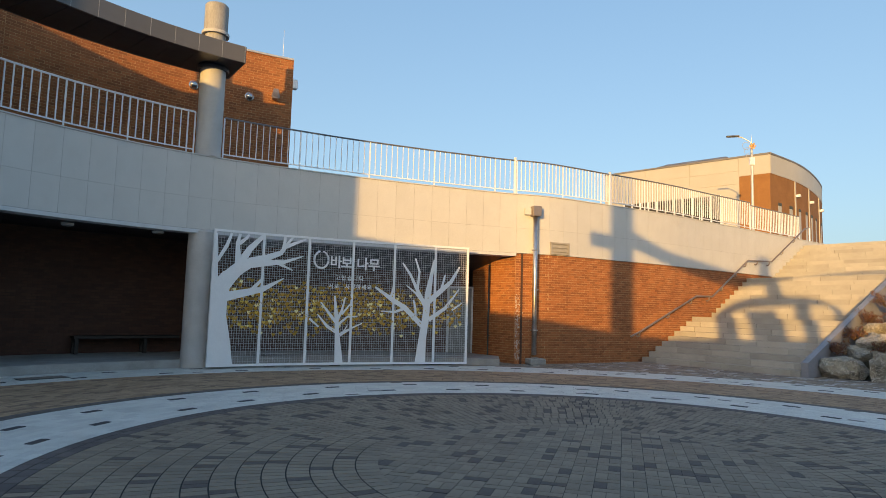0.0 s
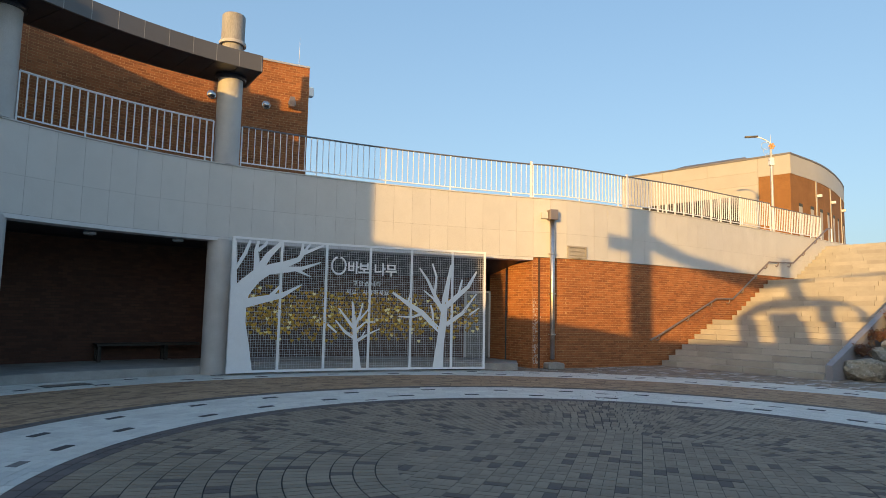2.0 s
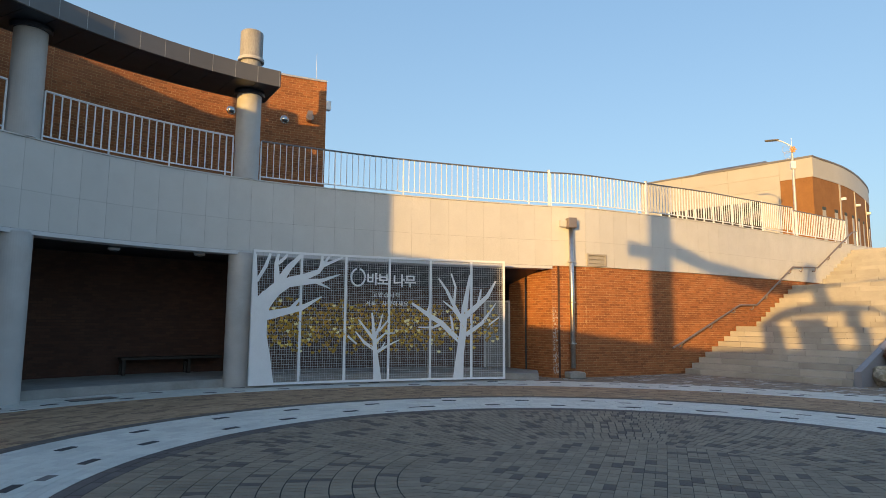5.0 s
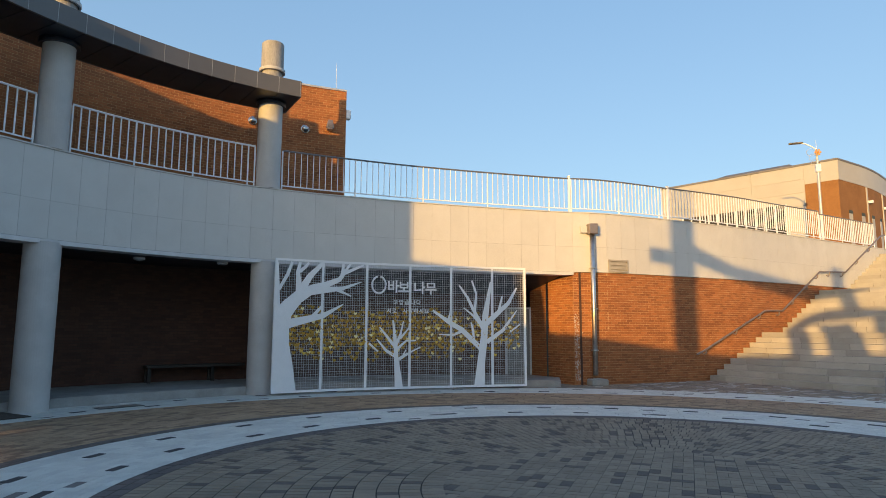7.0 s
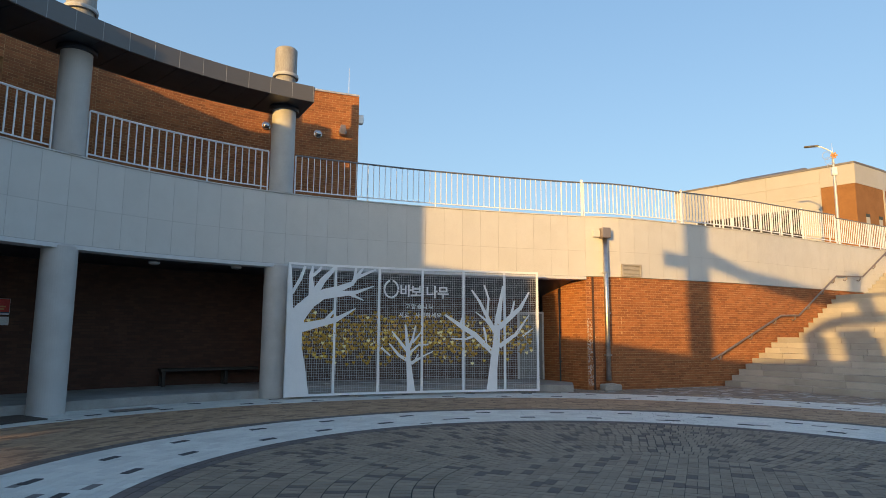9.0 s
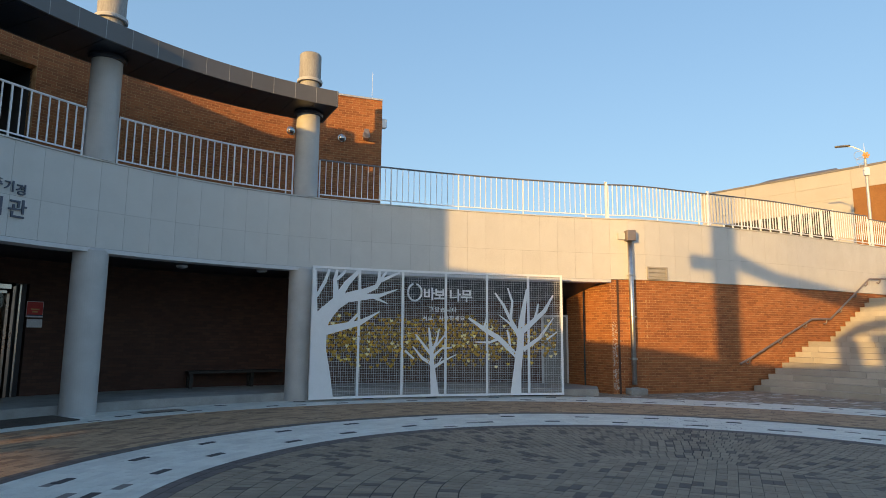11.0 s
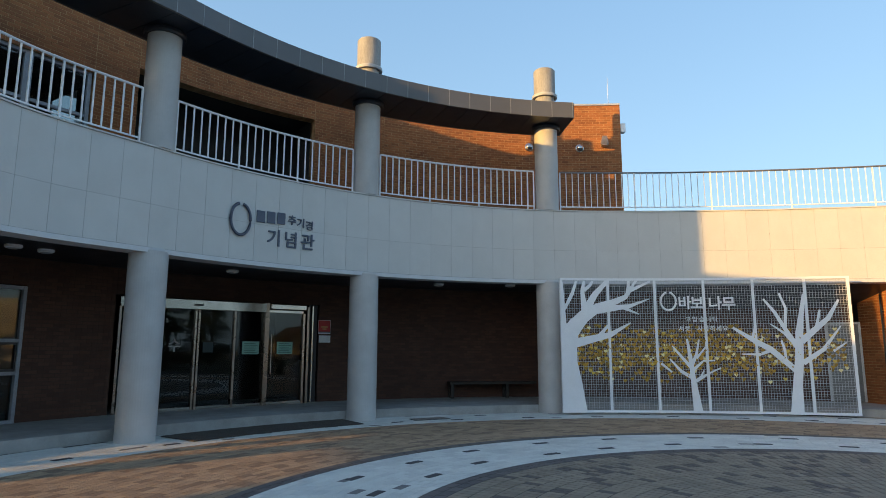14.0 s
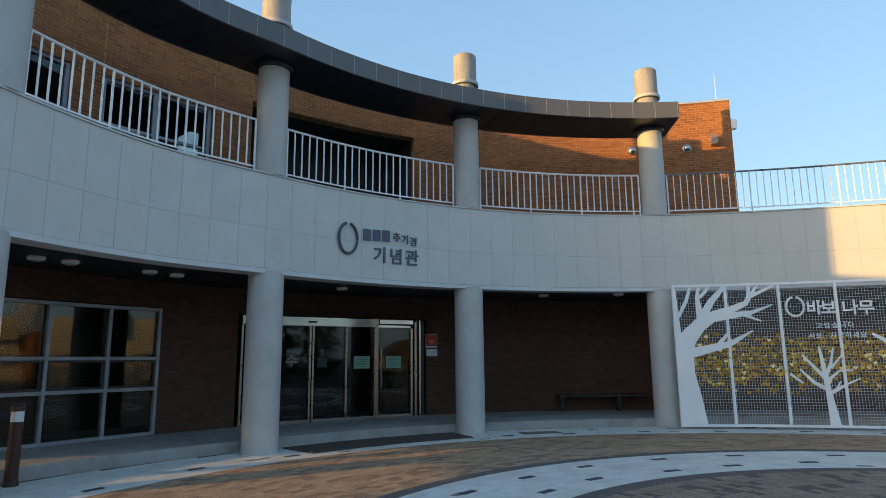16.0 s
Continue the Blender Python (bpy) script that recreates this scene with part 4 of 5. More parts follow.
door = thing("entrance_door", "stainless steel sliding glass entrance door, closed", "door", kind="structure", at=m)
door.name = "door_1"
X = [0.0, 1.53, 2.37, 3.10, 4.13, width]


def stick(name, x0, x1, z0, z1, mat=STEEL, y0=-0.05, y1=0.06, parent=door, bevel=0.004):
    return part(name, box(x0, x1, y0, y1, z0, z1, bevel=bevel), mat, parent)


stick("header", 0.0, 3.08, 2.24, 2.43, y0=-0.10, y1=0.10)
stick("side_header", 3.22, 4.14, 2.33, 2.43)
for x, w in ((0.0, 0.05), (0.74, 0.04), (1.49, 0.045), (1.56, 0.045), (2.35, 0.05), (4.06, 0.06)):
    stick("upright", x, x + w, 0.16, 2.24, DOOR_STEEL)
stick("door_post", 3.06, 3.17, 0.16, 2.45, DOOR_STEEL, y0=-0.09)
stick("outer_post", 4.16, 4.22, 0.16, 2.40, DOOR_STEEL, y0=-0.07)
for x0, x1 in ((0.05, 0.74), (0.78, 1.49), (1.605, 2.35), (2.40, 3.06), (3.17, 4.06)):
    stick("pane", x0, x1, 0.24, 2.24, GLASS, 0.0, 0.012, bevel=0)
    stick("bottom_rail", x0, x1, 0.155, 0.24)
stick("closer_rail", 3.17, 4.06, 2.24, 2.30)
part("pull_handle", tube([(3.24, -0.09, 0.85), (3.24, -0.09, 1.75)], 0.014), STEEL, door, "long slim pull handle")
part("sensor", box(1.44, 1.62, -0.125, -0.10, 2.31, 2.35, bevel=0.006), DARK_FRAME, door, "black motion sensor")
for x in (2.58, 3.42):
    sheet = part("notice", box(x, x + 0.40, -0.012, -0.006, 1.30, 1.58), MINT, door, "pale green paper notice on the glass")
    for k in range(6):
        part("print_bar", box(x + 0.04, x + 0.36 - 0.05 * (k % 2), -0.0155, -0.0125, 1.33 + 0.04 * k, 1.343 + 0.04 * k), GREEN_PRINT, sheet)
letter("수", 0.30, pose(0.97, -0.008, 1.38, 90), JOINT, door, 0.002, "glass_letter")
for x, w in ((0.12, 0.10), (1.70, 0.22)):
    part("glass_letter_bar", box(x, x + w, -0.010, -0.004, 1.34, 1.56), INK, door, "dark plain bar on the glass")
stick("rain_pipe", 4.30, 4.34, 0.16, 2.44, STEEL, -0.06, -0.02)
stick("jamb", 4.24, width + 0.02, 0.16, 2.46, DARK_FRAME, 0.0, 0.2)

wm, ww = chord(R_BACK, 182.9, 200.3)
window = thing("window_1", "large aluminium-framed window with dark glass by the entrance", "window", kind="structure")
angles = [183.2, 187.45, 192.05, 196.5, 200.7]
for k, (a0, a1) in enumerate(zip(angles, angles[1:])):
    m, w = chord(R_BACK, a1, a0)
    unit = part("window_frame", box(0.0, 0.06, -0.05, 0.08, 0.17, 2.48, m, 0.004), SLATE_FRAME, window)
    for x0, x1, z0, z1 in ((w - 0.03, w + 0.03, 0.17, 2.48),) if k == 0 else ():
        part("jamb", box(x0, x1, -0.05, 0.08, z0, z1, m, 0.004), SLATE_FRAME, window)
    for z in (0.17, 0.97, 1.52, 2.42):
        part("transom", box(0.06, w, -0.045, 0.07, z, z + 0.06, m, 0.004), SLATE_FRAME, window)
    for z0, z1 in ((0.23, 0.97), (1.03, 1.52), (1.58, 2.42)):
        part("pane", box(0.05, w, 0.02, 0.03, z0, z1, m), GLASS, window)
    for x0, x1, z0, z1 in ((0.06, w, 1.03, 1.07), (0.06, w, 1.48, 1.52), (0.06, 0.10, 1.07, 1.48), (w - 0.06, w - 0.02, 1.07, 1.48)):
        part("casement", box(x0, x1, -0.02, 0.05, z0, z1, m, 0.003), DARK_FRAME, window)


def upper_window(name, angles):
    ob = thing(name, "aluminium-framed upper window behind the railing", "window", kind="structure")
    for k, (a0, a1) in enumerate(zip(angles, angles[1:])):
        m, w = chord(R_UP + 0.08, a1, a0)
        for x0, x1 in ((0.0, 0.07), (w - 0.07, w)):
            part("window_frame", box(x0, x1, -0.03, 0.07, Z_TOP - 0.1, 6.52, m, 0.004), SLATE_FRAME, ob)
        for z in (Z_TOP - 0.1, 5.63, 6.46):
            part("transom", box(0.07, w - 0.07, -0.025, 0.06, z, z + 0.06, m, 0.004), SLATE_FRAME, ob)
        for z0, z1 in ((Z_TOP - 0.04, 5.63), (5.69, 6.46)):
            part("pane", box(0.06, w - 0.06, 0.02, 0.03, z0, z1, m), GLASS, ob)


upper_window("window_2", [180.6, 185.6, 190.2])
upper_window("window_3", [192.8, 196.3])

m, w = chord(R_BACK - 0.02, 155.1, 153.5)
notice = thing("notice_board", "red and white notices on the brick wall by the door", "sign", at=m)
part("red_sheet", box(0.0, 0.30, -0.02, -0.002, 1.81, 2.10, bevel=0.003), RED, notice)
part("sheet_border", box(-0.008, 0.308, -0.012, -0.001, 1.78, 2.11), PAPER, notice)
for k in range(2):
    part("print_bar", box(0.07 + 0.03 * k, 0.23 - 0.03 * k, -0.025, -0.0205, 1.93 - 0.05 * k, 1.96 - 0.05 * k), ORANGE, notice)
part("white_sheet", box(0.02, 0.31, -0.016, -0.002, 1.57, 1.74, bevel=0.003), PAPER, notice)
part("stripe", box(0.0, 0.30, -0.0225, -0.0205, 1.81, 1.835), NAVY, notice)

# bench
m, w = chord(12.35, 139.6, 128.8)
bench = thing("bench", "low dark wooden bench against the brick wall", "bench", at=m)
for k in range(3):
    part("slat", box(0.0, w, -0.02 + 0.13 * k, 0.09 + 0.13 * k, Z_PLINTH + 0.345, Z_PLINTH + 0.41, bevel=0.006), WOOD, bench)
for x in (0.03, w - 0.83):
    for y in (0.0, 0.26):
        part("leg", box(x, x + 0.08, y, y + 0.07, Z_PLINTH, Z_PLINTH + 0.345, bevel=0.004), WOOD, bench)
    part("brace", box(x + 0.01, x + 0.07, 0.07, 0.26, Z_PLINTH + 0.27, Z_PLINTH + 0.34), WOOD, bench)

# doormat, grate, bollard, downlights
doormat = part("doormat", ribbon(arc(10.27, 177.4, 157.2), 0.0, 0.92, 0.004, 0.02), MAT)
tagged(doormat, "long ribbed dark brown doormat at the entrance", "doormat")
g0 = polar(9.55, 147.8)
grate = thing("drain_grate", "dark steel drain grate in the white paving", "grate", at=pose(g0.x, g0.y, 0.004, 0, 0, 57))
part("rim", box(-0.40, 0.40, -0.17, 0.17, 0.0, 0.006), INK, grate)
for k in range(8):
    part("slat", box(-0.38, 0.38, -0.15 + 0.04 * k, -0.13 + 0.04 * k, 0.006, 0.011), BRONZE, grate)
bollard = thing("bollard", "dark brown bollard light with a white lens", "bollard", at=pose(-9.60, 2.46, 0))
part("shaft", lathe([(0, 0), (0.09, 0), (0.085, 0.05), (0.075, 0.06), (0.075, 0.76), (0, 0.76)], 24), BOLLARD, bollard)
part("lens", lathe([(0, 0.761), (0.072, 0.761), (0.072, 0.885), (0, 0.885)], 24), PAPER, bollard, "white lens ring")
part("cap", lathe([(0, 0.886), (0.08, 0.886), (0.08, 0.955), (0.06, 0.975), (0, 0.975)], 24), BOLLARD, bollard)
for r, a in ((11.2, 143), (11.3, 168), (11.3, 196.5), (11.23, 194.2), (11.3, 187.7), (11.4, 185.1), (10.9, 134)):
    q = polar(r, a)
    d = thing("downlight", "round white ceiling downlight, switched off", "ceiling light", "arcade downlights", at=pose(q.x, q.y, Z_BAND - 0.021))
    part("bezel", lathe([(0, 0), (0.12, 0), (0.12, -0.035), (0.10, -0.05), (0, -0.05)], 20), WHITE_METAL, d)
    part("diffuser", lathe([(0, -0.0505), (0.085, -0.0505), (0.06, -0.065), (0, -0.068)], 20), LAMP_OFF, d)

# ---- things on the upper brick wall ----


def up_pose(a, z, out=0.0):
    q = polar(R_UP - out, a)
    return pose(q.x, q.y, z, 90, 0, a - 90)


for a in (129.3, 122.6):
    v = thing("wall_vent", "round stainless steel vent hood on the brick wall", "vent", "round vent hoods", at=up_pose(a, 6.94, 0.012))
    part("flange", lathe([(0, 0), (0.115, 0), (0.115, 0.012), (0.09, 0.02), (0, 0.02)], 28), STEEL, v)
    part("hood", lathe([(0.085, 0.02), (0.09, 0.05), (0.075, 0.085), (0.04, 0.105), (0, 0.11)], 28), STEEL, v, smooth=True)
    part("mouth", box(-0.06, 0.06, -0.085, -0.02, 0.06, 0.115, bevel=0.01), DARK_FRAME, v)
w = thing("wall_lantern", "small bronze box lantern on the brick wall", "lamp", at=up_pose(119.5, 6.98, 0.012))
part("bracket", box(-0.06, 0.06, 0.0, 0.10, 0.0, 0.06, bevel=0.005), BRONZE, w)
part("body", box(-0.075, 0.075, -0.02, 0.16, 0.05, 0.22, bevel=0.01), BRONZE, w)
part("hood", prism([(-0.11, 0.02), (0.11, 0.02), (0.06, 0.25), (-0.06, 0.25)], 0.16, 0.22), BRONZE, w)
q = polar(R_UP + 0.14, 117.22)
b = thing("junction_box", "white junction box on the wall corner", "box", at=pose(q.x, q.y, 7.40, 0, 0, 31))
part("body", box(0.0, 0.12, -0.16, 0.0, 0.0, 0.26, bevel=0.01), WHITE_METAL, b)
part("lid", box(0.121, 0.135, -0.15, -0.01, 0.015, 0.245, bevel=0.004), WHITE_METAL, b)
q = polar(R_UP + 0.15, 118.5)
rod = thing("lightning_rod", "thin metal lightning rod on the roof edge", "rod", at=pose(q.x, q.y, Z_UP + 0.05))
part("rod", tube([(0, 0, 0), (0, 0, 0.85)], 0.009, 6, 0.004), STEEL, rod)
part("foot", lathe([(0, 0), (0.05, 0), (0.03, 0.04), (0, 0.04)], 12), STEEL, rod)

# ---- drainpipe, vent grille, splash block and handrail on the side wall ----
WALL = Run([(p, n) for p, n in FACE[I_PIER - 2:]])


def wall_near(x, y):
    return min((WALL(s * 0.05) for s in range(int(WALL.length / 0.05))), key=lambda v: (v[0] - Vector((x, y))).length)


p, n = wall_near(1.63, 17.49)
deg = math.degrees(math.atan2(n.y, n.x)) + 90
pipe = thing("drainpipe", "dull stainless steel drainpipe with a bronze hopper head", "drainpipe", at=pose(p.x, p.y, 0, 0, 0, deg))
part("shaft", tube([(0, -0.12, 0.26), (0, -0.12, 2.0), (0, -0.12, 4.05)], 0.066, 24), PIPE, pipe, smooth=True)
part("hopper", box(-0.11, 0.13, -0.24, 0.0, 4.04, 4.32, bevel=0.01), BRONZE, pipe)
part("overflow_box", box(-0.30, -0.115, -0.10, 0.0, 4.08, 4.26, bevel=0.008), GRANITE, pipe, "pale stone-coloured box beside the hopper")
part("outlet", box(-0.05, 0.05, -0.24, -0.12, 0.20, 0.30, pose(0, 0, 0, -20), 0.01), STEEL, pipe)
for z in (0.9, 2.0, 3.1):
    part("bracket", box(-0.076, 0.076, -0.195, -0.02, z, z + 0.03), PIPE, pipe)
block = thing("splash_block", "worn concrete splash block under the drainpipe", "block", at=pose(p.x + n.x * 0.22, p.y + n.y * 0.22, 0, 0, 0, deg))
part("body", box(-0.22, 0.24, -0.18, 0.20, 0.0, 0.17, bevel=0.025), PLINTH, block)
part("channel", box(-0.08, 0.08, -0.17, 0.10, 0.171, 0.19, bevel=0.006), PLINTH, block)
p, n = wall_near(2.43, 17.79)
deg = math.degrees(math.atan2(n.y, n.x)) + 90
VENT = material("stone_coloured_vent_paint", (0.42, 0.39, 0.34), 0.6, scale=4, grain=0.05)
vent = thing("vent_grille", "pale louvred vent grille in the stone band", "vent", at=pose(p.x, p.y, 3.03, 0, 0, deg) @ Matrix.Diagonal((1.38, 1, 1.15, 1)))
for x0, x1, z0, z1 in ((-0.24, 0.24, 0.0, 0.04), (-0.24, 0.24, 0.26, 0.30), (-0.24, -0.20, 0.04, 0.26), (0.20, 0.24, 0.04, 0.26)):
    part("frame", box(x0, x1, -0.045, -0.002, z0, z1, bevel=0.004), VENT, vent)
part("backing", box(-0.20, 0.20, -0.008, -0.002, 0.04, 0.26), PLINTH, vent)
for k in range(2):
    part("louvre", box(-0.20, 0.20, -0.040, -0.01, 0.065 + 0.10 * k, 0.125 + 0.10 * k, bevel=0.004), VENT, vent)

joint = part("trim_joint", ribbon([wall_near(1.32, 17.35), wall_near(1.36, 17.37)], 0.0, -0.03, 0.0, Z_BAND), MORTAR_SHADED_JOINT)
tagged(joint, "dark control joint in the brick wall", "joint", kind="structure")

# porch door behind the screen
m, w = chord(R_BACK - 0.01, 95.2, 91.9)
SERVICE = material("grey_painted_door", (0.20, 0.20, 0.19), 0.5, scale=3)
pd = thing("door_2", "grey steel service door at the back of the porch", "door", kind="structure", at=m)
part("leaf", box(0.03, w - 0.05, -0.04, 0.0, Z_PLINTH, 2.05, bevel=0.006), SERVICE, pd)
for x0, x1, z0, z1 in ((-0.03, 0.03, Z_PLINTH, 2.1), (w - 0.05, w, Z_PLINTH, 2.1), (0.03, w - 0.05, 2.05, 2.1)):
    part("frame", box(x0, x1, -0.06, 0.0, z0, z1, bevel=0.004), ALU, pd)
part("lever", tube([(w - 0.14, -0.09, 1.05), (w - 0.26, -0.09, 1.05)], 0.012), STEEL, pd)

# wall handrail that follows the flights
FLIGHTS = ((16.2, 0.0, 9, 0.1556, 0.335), (20.05, 1.4, 9, 0.161, 0.294), (24.3, 2.849, 10, 0.157, 0.295))
HAND_N = -11.88
hand = thing("handrail", "brown metal handrail bracketed to the wall beside the stairs", "handrail")
hp = [(15.53, 0.77), (15.95, 0.91), (18.99, 2.08), (19.95, 2.10), (22.35, 3.49), (24.08, 3.56), (26.9, 5.10), (27.3, 5.18)]
part("rail", tube([(*stair_point(s, HAND_N), z) for s, z in hp], 0.028, 10), BRONZE, hand)
for s, z in ((15.95, 0.91), (17.45, 1.49), (18.7, 1.97), (19.75, 2.09), (20.6, 2.47), (21.5, 2.99), (22.2, 3.40), (23.0, 3.52), (23.9, 3.55), (25.0, 4.06), (26.0, 4.61)):
    a, b = stair_point(s, HAND_N), stair_point(s, -12.0)
    part("bracket", tube([(*a, z - 0.02), (*a.lerp(b, 0.1), z - 0.11), (*a.lerp(b, 0.5), z - 0.15), (*b, z - 0.12)], 0.02, 8), BRONZE, hand)
part("end_post", tube([(*stair_point(27.3, HAND_N), 4.62), (*stair_point(27.3, HAND_N), 5.18)], 0.028, 8), WHITE_METAL, hand)

# cheek kerb of the stairs
bm = bmesh.new()
prof = [(16.25, -0.05), (16.25, 0.36), (16.4, 0.42), (17.9, 1.03), (19.8, 1.82), (21.0, 2.32), (25.0, 3.95), (27.2, 4.75), (30.0, 4.9), (30.0, -0.05)]
fr = [bm.verts.new((*stair_point(s, -7.44), z)) for s, z in prof]
bk = [bm.verts.new((*stair_point(s, -7.28), z)) for s, z in prof]
bm.faces.new(fr), bm.faces.new(bk[::-1])
for i in range(len(prof)):
    j = (i + 1) % len(prof)
    bm.faces.new((fr[i], fr[j], bk[j], bk[i]))
bmesh.ops.recalc_face_normals(bm, faces=bm.faces)
cheek = part("stair_cheek", bm, CHEEK)
tagged(cheek, "sloping blue-grey stone cheek beside the stairs", "kerb", kind="structure")

# ---- mound, rocks and dry shrubs ----
bm = bmesh.new()
gs, gn = 26, 22
grid = []
for i in range(gs + 1):
    row = []
    for j in range(gn + 1):
        s, n = 16.7 + 13.3 * i / gs, -7.26 + 6.3 * j / gn
        z = max(0.0, min((s - 17.1) * 0.36, 4.6) - 0.1) * (1.0 - 0.35 * j / gn) + 0.25 * noise.noise(Vector((s * 0.7, n * 0.7, 3.0)))
        z = -0.05 if i == 0 else z
        row.append(bm.verts.new((*stair_point(s, n), z)))
    grid.append(row)
for i in range(gs):
    for j in range(gn):
        bm.faces.new((grid[i][j], grid[i + 1][j], grid[i + 1][j + 1], grid[i][j + 1]))
bmesh.ops.recalc_face_normals(bm, faces=bm.faces)
tagged(part("ground_mound", bm, EARTH, smooth=True), "dry earth bank beside the stairs", "bank", kind="structure")


def boulder(s, n, z, sx, sy, sz, turn, seed):
    """A quarried block: the hull of a few scattered corners, broken faces roughened."""
    rng = random.Random(seed * 17)
    bm = bmesh.new()
    for k in range(11):
        d = Vector((rng.uniform(-1, 1), rng.uniform(-1, 1), rng.uniform(-1, 1)))
        d /= max(abs(d.x), abs(d.y), abs(d.z))
        d = d.lerp(d.normalized(), 0.2)
        bm.verts.new((d.x * sx * 1.08, d.y * sy * 1.08, d.z * sz * 1.08))
    r = bmesh.ops.convex_hull(bm, input=bm.verts)
    loose = [v for v in bm.verts if not v.link_faces]
    bmesh.ops.delete(bm, geom=loose, context="VERTS")
    bmesh.ops.bevel(bm, geom=list(bm.edges), offset=0.035, segments=1, affect="EDGES")
    bmesh.ops.triangulate(bm, faces=bm.faces)
    for k in range(3):
        long = [e for e in bm.edges if e.calc_length() > 0.12]
        bmesh.ops.subdivide_edges(bm, edges=long, cuts=1)
        bmesh.ops.triangulate(bm, faces=bm.faces)
    bm.normal_update()
    for v in bm.verts:
        q = v.co + Vector((seed * 5.0, 0, 0))
        v.co += v.normal * (0.08 * noise.noise(q * 3.0) + 0.05 * noise.noise(q * 8.0) + 0.02 * noise.noise(q * 20.0))
    p = stair_point(s, n)
    bmesh.ops.transform(bm, matrix=pose(p.x, p.y, z, 6 * math.sin(seed), 5 * math.cos(seed), turn), verts=bm.verts)
    ob = part("boulder", bm, ROCK)
    return tagged(ob, "rough grey garden boulder with pale lichen veins", "rock", "boulders beside the stairs")


for k, row in enumerate(((16.75, -6.80, 0.20, 0.48, 0.40, 0.28, 20), (16.85, -5.75, 0.30, 0.55, 0.50, 0.42, -10), (17.5, -6.70, 0.58, 0.48, 0.40, 0.22, 35), (17.75, -6.40, 0.88, 0.50, 0.40, 0.20, 15), (16.9, -4.2, 0.3, 0.7, 0.5, 0.5, 0), (18.7, -6.5, 1.12, 0.6, 0.42, 0.3, 10),
                         (18.0, -5.3, 0.95, 0.5, 0.5, 0.35, 60), (19.8, -6.2, 1.6, 0.55, 0.5, 0.35, 80), (19.2, -4.6, 1.35, 0.65, 0.5, 0.4, 15), (21.2, -6.4, 2.05, 0.5, 0.42, 0.34, 0))):
    boulder(row[0] + 0.35, *row[1:], k + 1)


def shrub(s, n, z, size, seed):
    """A dry bush: bent twigs with many small leaves round them."""
    p = stair_point(s, n)
    ob = thing("shrub", "low dry russet shrub among the rocks", "shrub", "dry shrubs", at=pose(p.x, p.y, z))
    rng = random.Random(seed)
    tw, lv = bmesh.new(), bmesh.new()
    for k in range(26):
        a, up = rng.uniform(0, 6.28), rng.uniform(0.35, 1.0)
        tip = Vector((math.cos(a) * size * rng.uniform(0.3, 0.9), math.sin(a) * size * rng.uniform(0.3, 0.9), size * up))
        mid = tip * 0.5 + Vector((0, 0, size * 0.15))
        add_tube(tw, [(0, 0, 0), mid, tip], 0.007, 4, 0.002)
        for j in range(22):
            c = mid.lerp(tip, rng.random()) + Vector([rng.gauss(0, 0.05) for _ in range(3)])
            d = Vector([rng.gauss(0, 1) for _ in range(3)]).normalized() * rng.uniform(0.02, 0.04)
            e = d.cross(Vector([rng.gauss(0, 1) for _ in range(3)])).normalized() * 0.014
            q = [lv.verts.new(c - d), lv.verts.new(c + e), lv.verts.new(c + d), lv.verts.new(c - e)]
            lv.faces.new(q)
    part("twigs", tw, TWIG, ob)
    tagged(part("leaves", lv, RUSSET, ob), "small dry leaves", kind="stuff")


for k, (s, n, z, size) in enumerate(((17.55, -7.12, 0.55, 0.30), (18.4, -7.05, 0.9, 0.34), (19.4, -6.95, 1.25, 0.42), (18.6, -5.9, 1.2, 0.5), (19.4, -5.5, 1.6, 0.62), (20.3, -6.9, 1.75, 0.55), (20.6, -5.6, 2.0, 0.7), (17.2, -5.95, 0.55, 0.38), (17.5, -4.8, 0.75, 0.45), (21.8, -6.8, 2.3, 0.6))):
    shrub(s, n, z, size, 40 + k)

# ---- pebble bed with its kerb at the edge of the court ----
kerb = thing("pebble_bed", "round bed of white pebbles in a pale kerb", "planter", at=pose(5.0, 4.12, 0))
for k in range(22):
    a0, a1 = 2 * math.pi * k / 22, 2 * math.pi * (k + 1) / 22 - 0.006
    pts = [(1.86 * math.cos(a0), 1.86 * math.sin(a0)), (2.10 * math.cos(a0), 2.10 * math.sin(a0)), (2.10 * math.cos((a0 + a1) / 2) * 1.002, 2.10 * math.sin((a0 + a1) / 2) * 1.002), (2.10 * math.cos(a1), 2.10 * math.sin(a1)), (1.86 * math.cos(a1), 1.86 * math.sin(a1)), (1.86 * math.cos((a0 + a1) / 2), 1.86 * math.sin((a0 + a1) / 2))]
    part("kerb_stone", prism(pts, -0.02, 0.12), KERB, kerb)
pb = bmesh.new()
rng = random.Random(3)
for k in range(1500):
    r, a = 1.85 * math.sqrt(rng.random()), rng.uniform(0, 6.283)
    g = rng.uniform(0.025, 0.05)
    vs = bmesh.ops.create_icosphere(pb, subdivisions=1, radius=g)["verts"]
    bmesh.ops.transform(pb, matrix=pose(r * math.cos(a), r * math.sin(a), 0.05 + rng.uniform(0, 0.03), 0, 0, rng.uniform(0, 180)) @ Matrix.Diagonal((1.3, 1, 0.7, 1)), verts=vs)
tagged(part("pebbles", pb, PEBBLE, kerb, smooth=True), "white pebbles", kind="stuff")
part("soil", lathe([(0, 0.045), (1.86, 0.045), (1.86, 0.0), (0, 0.0)], 40), KERB, kerb)

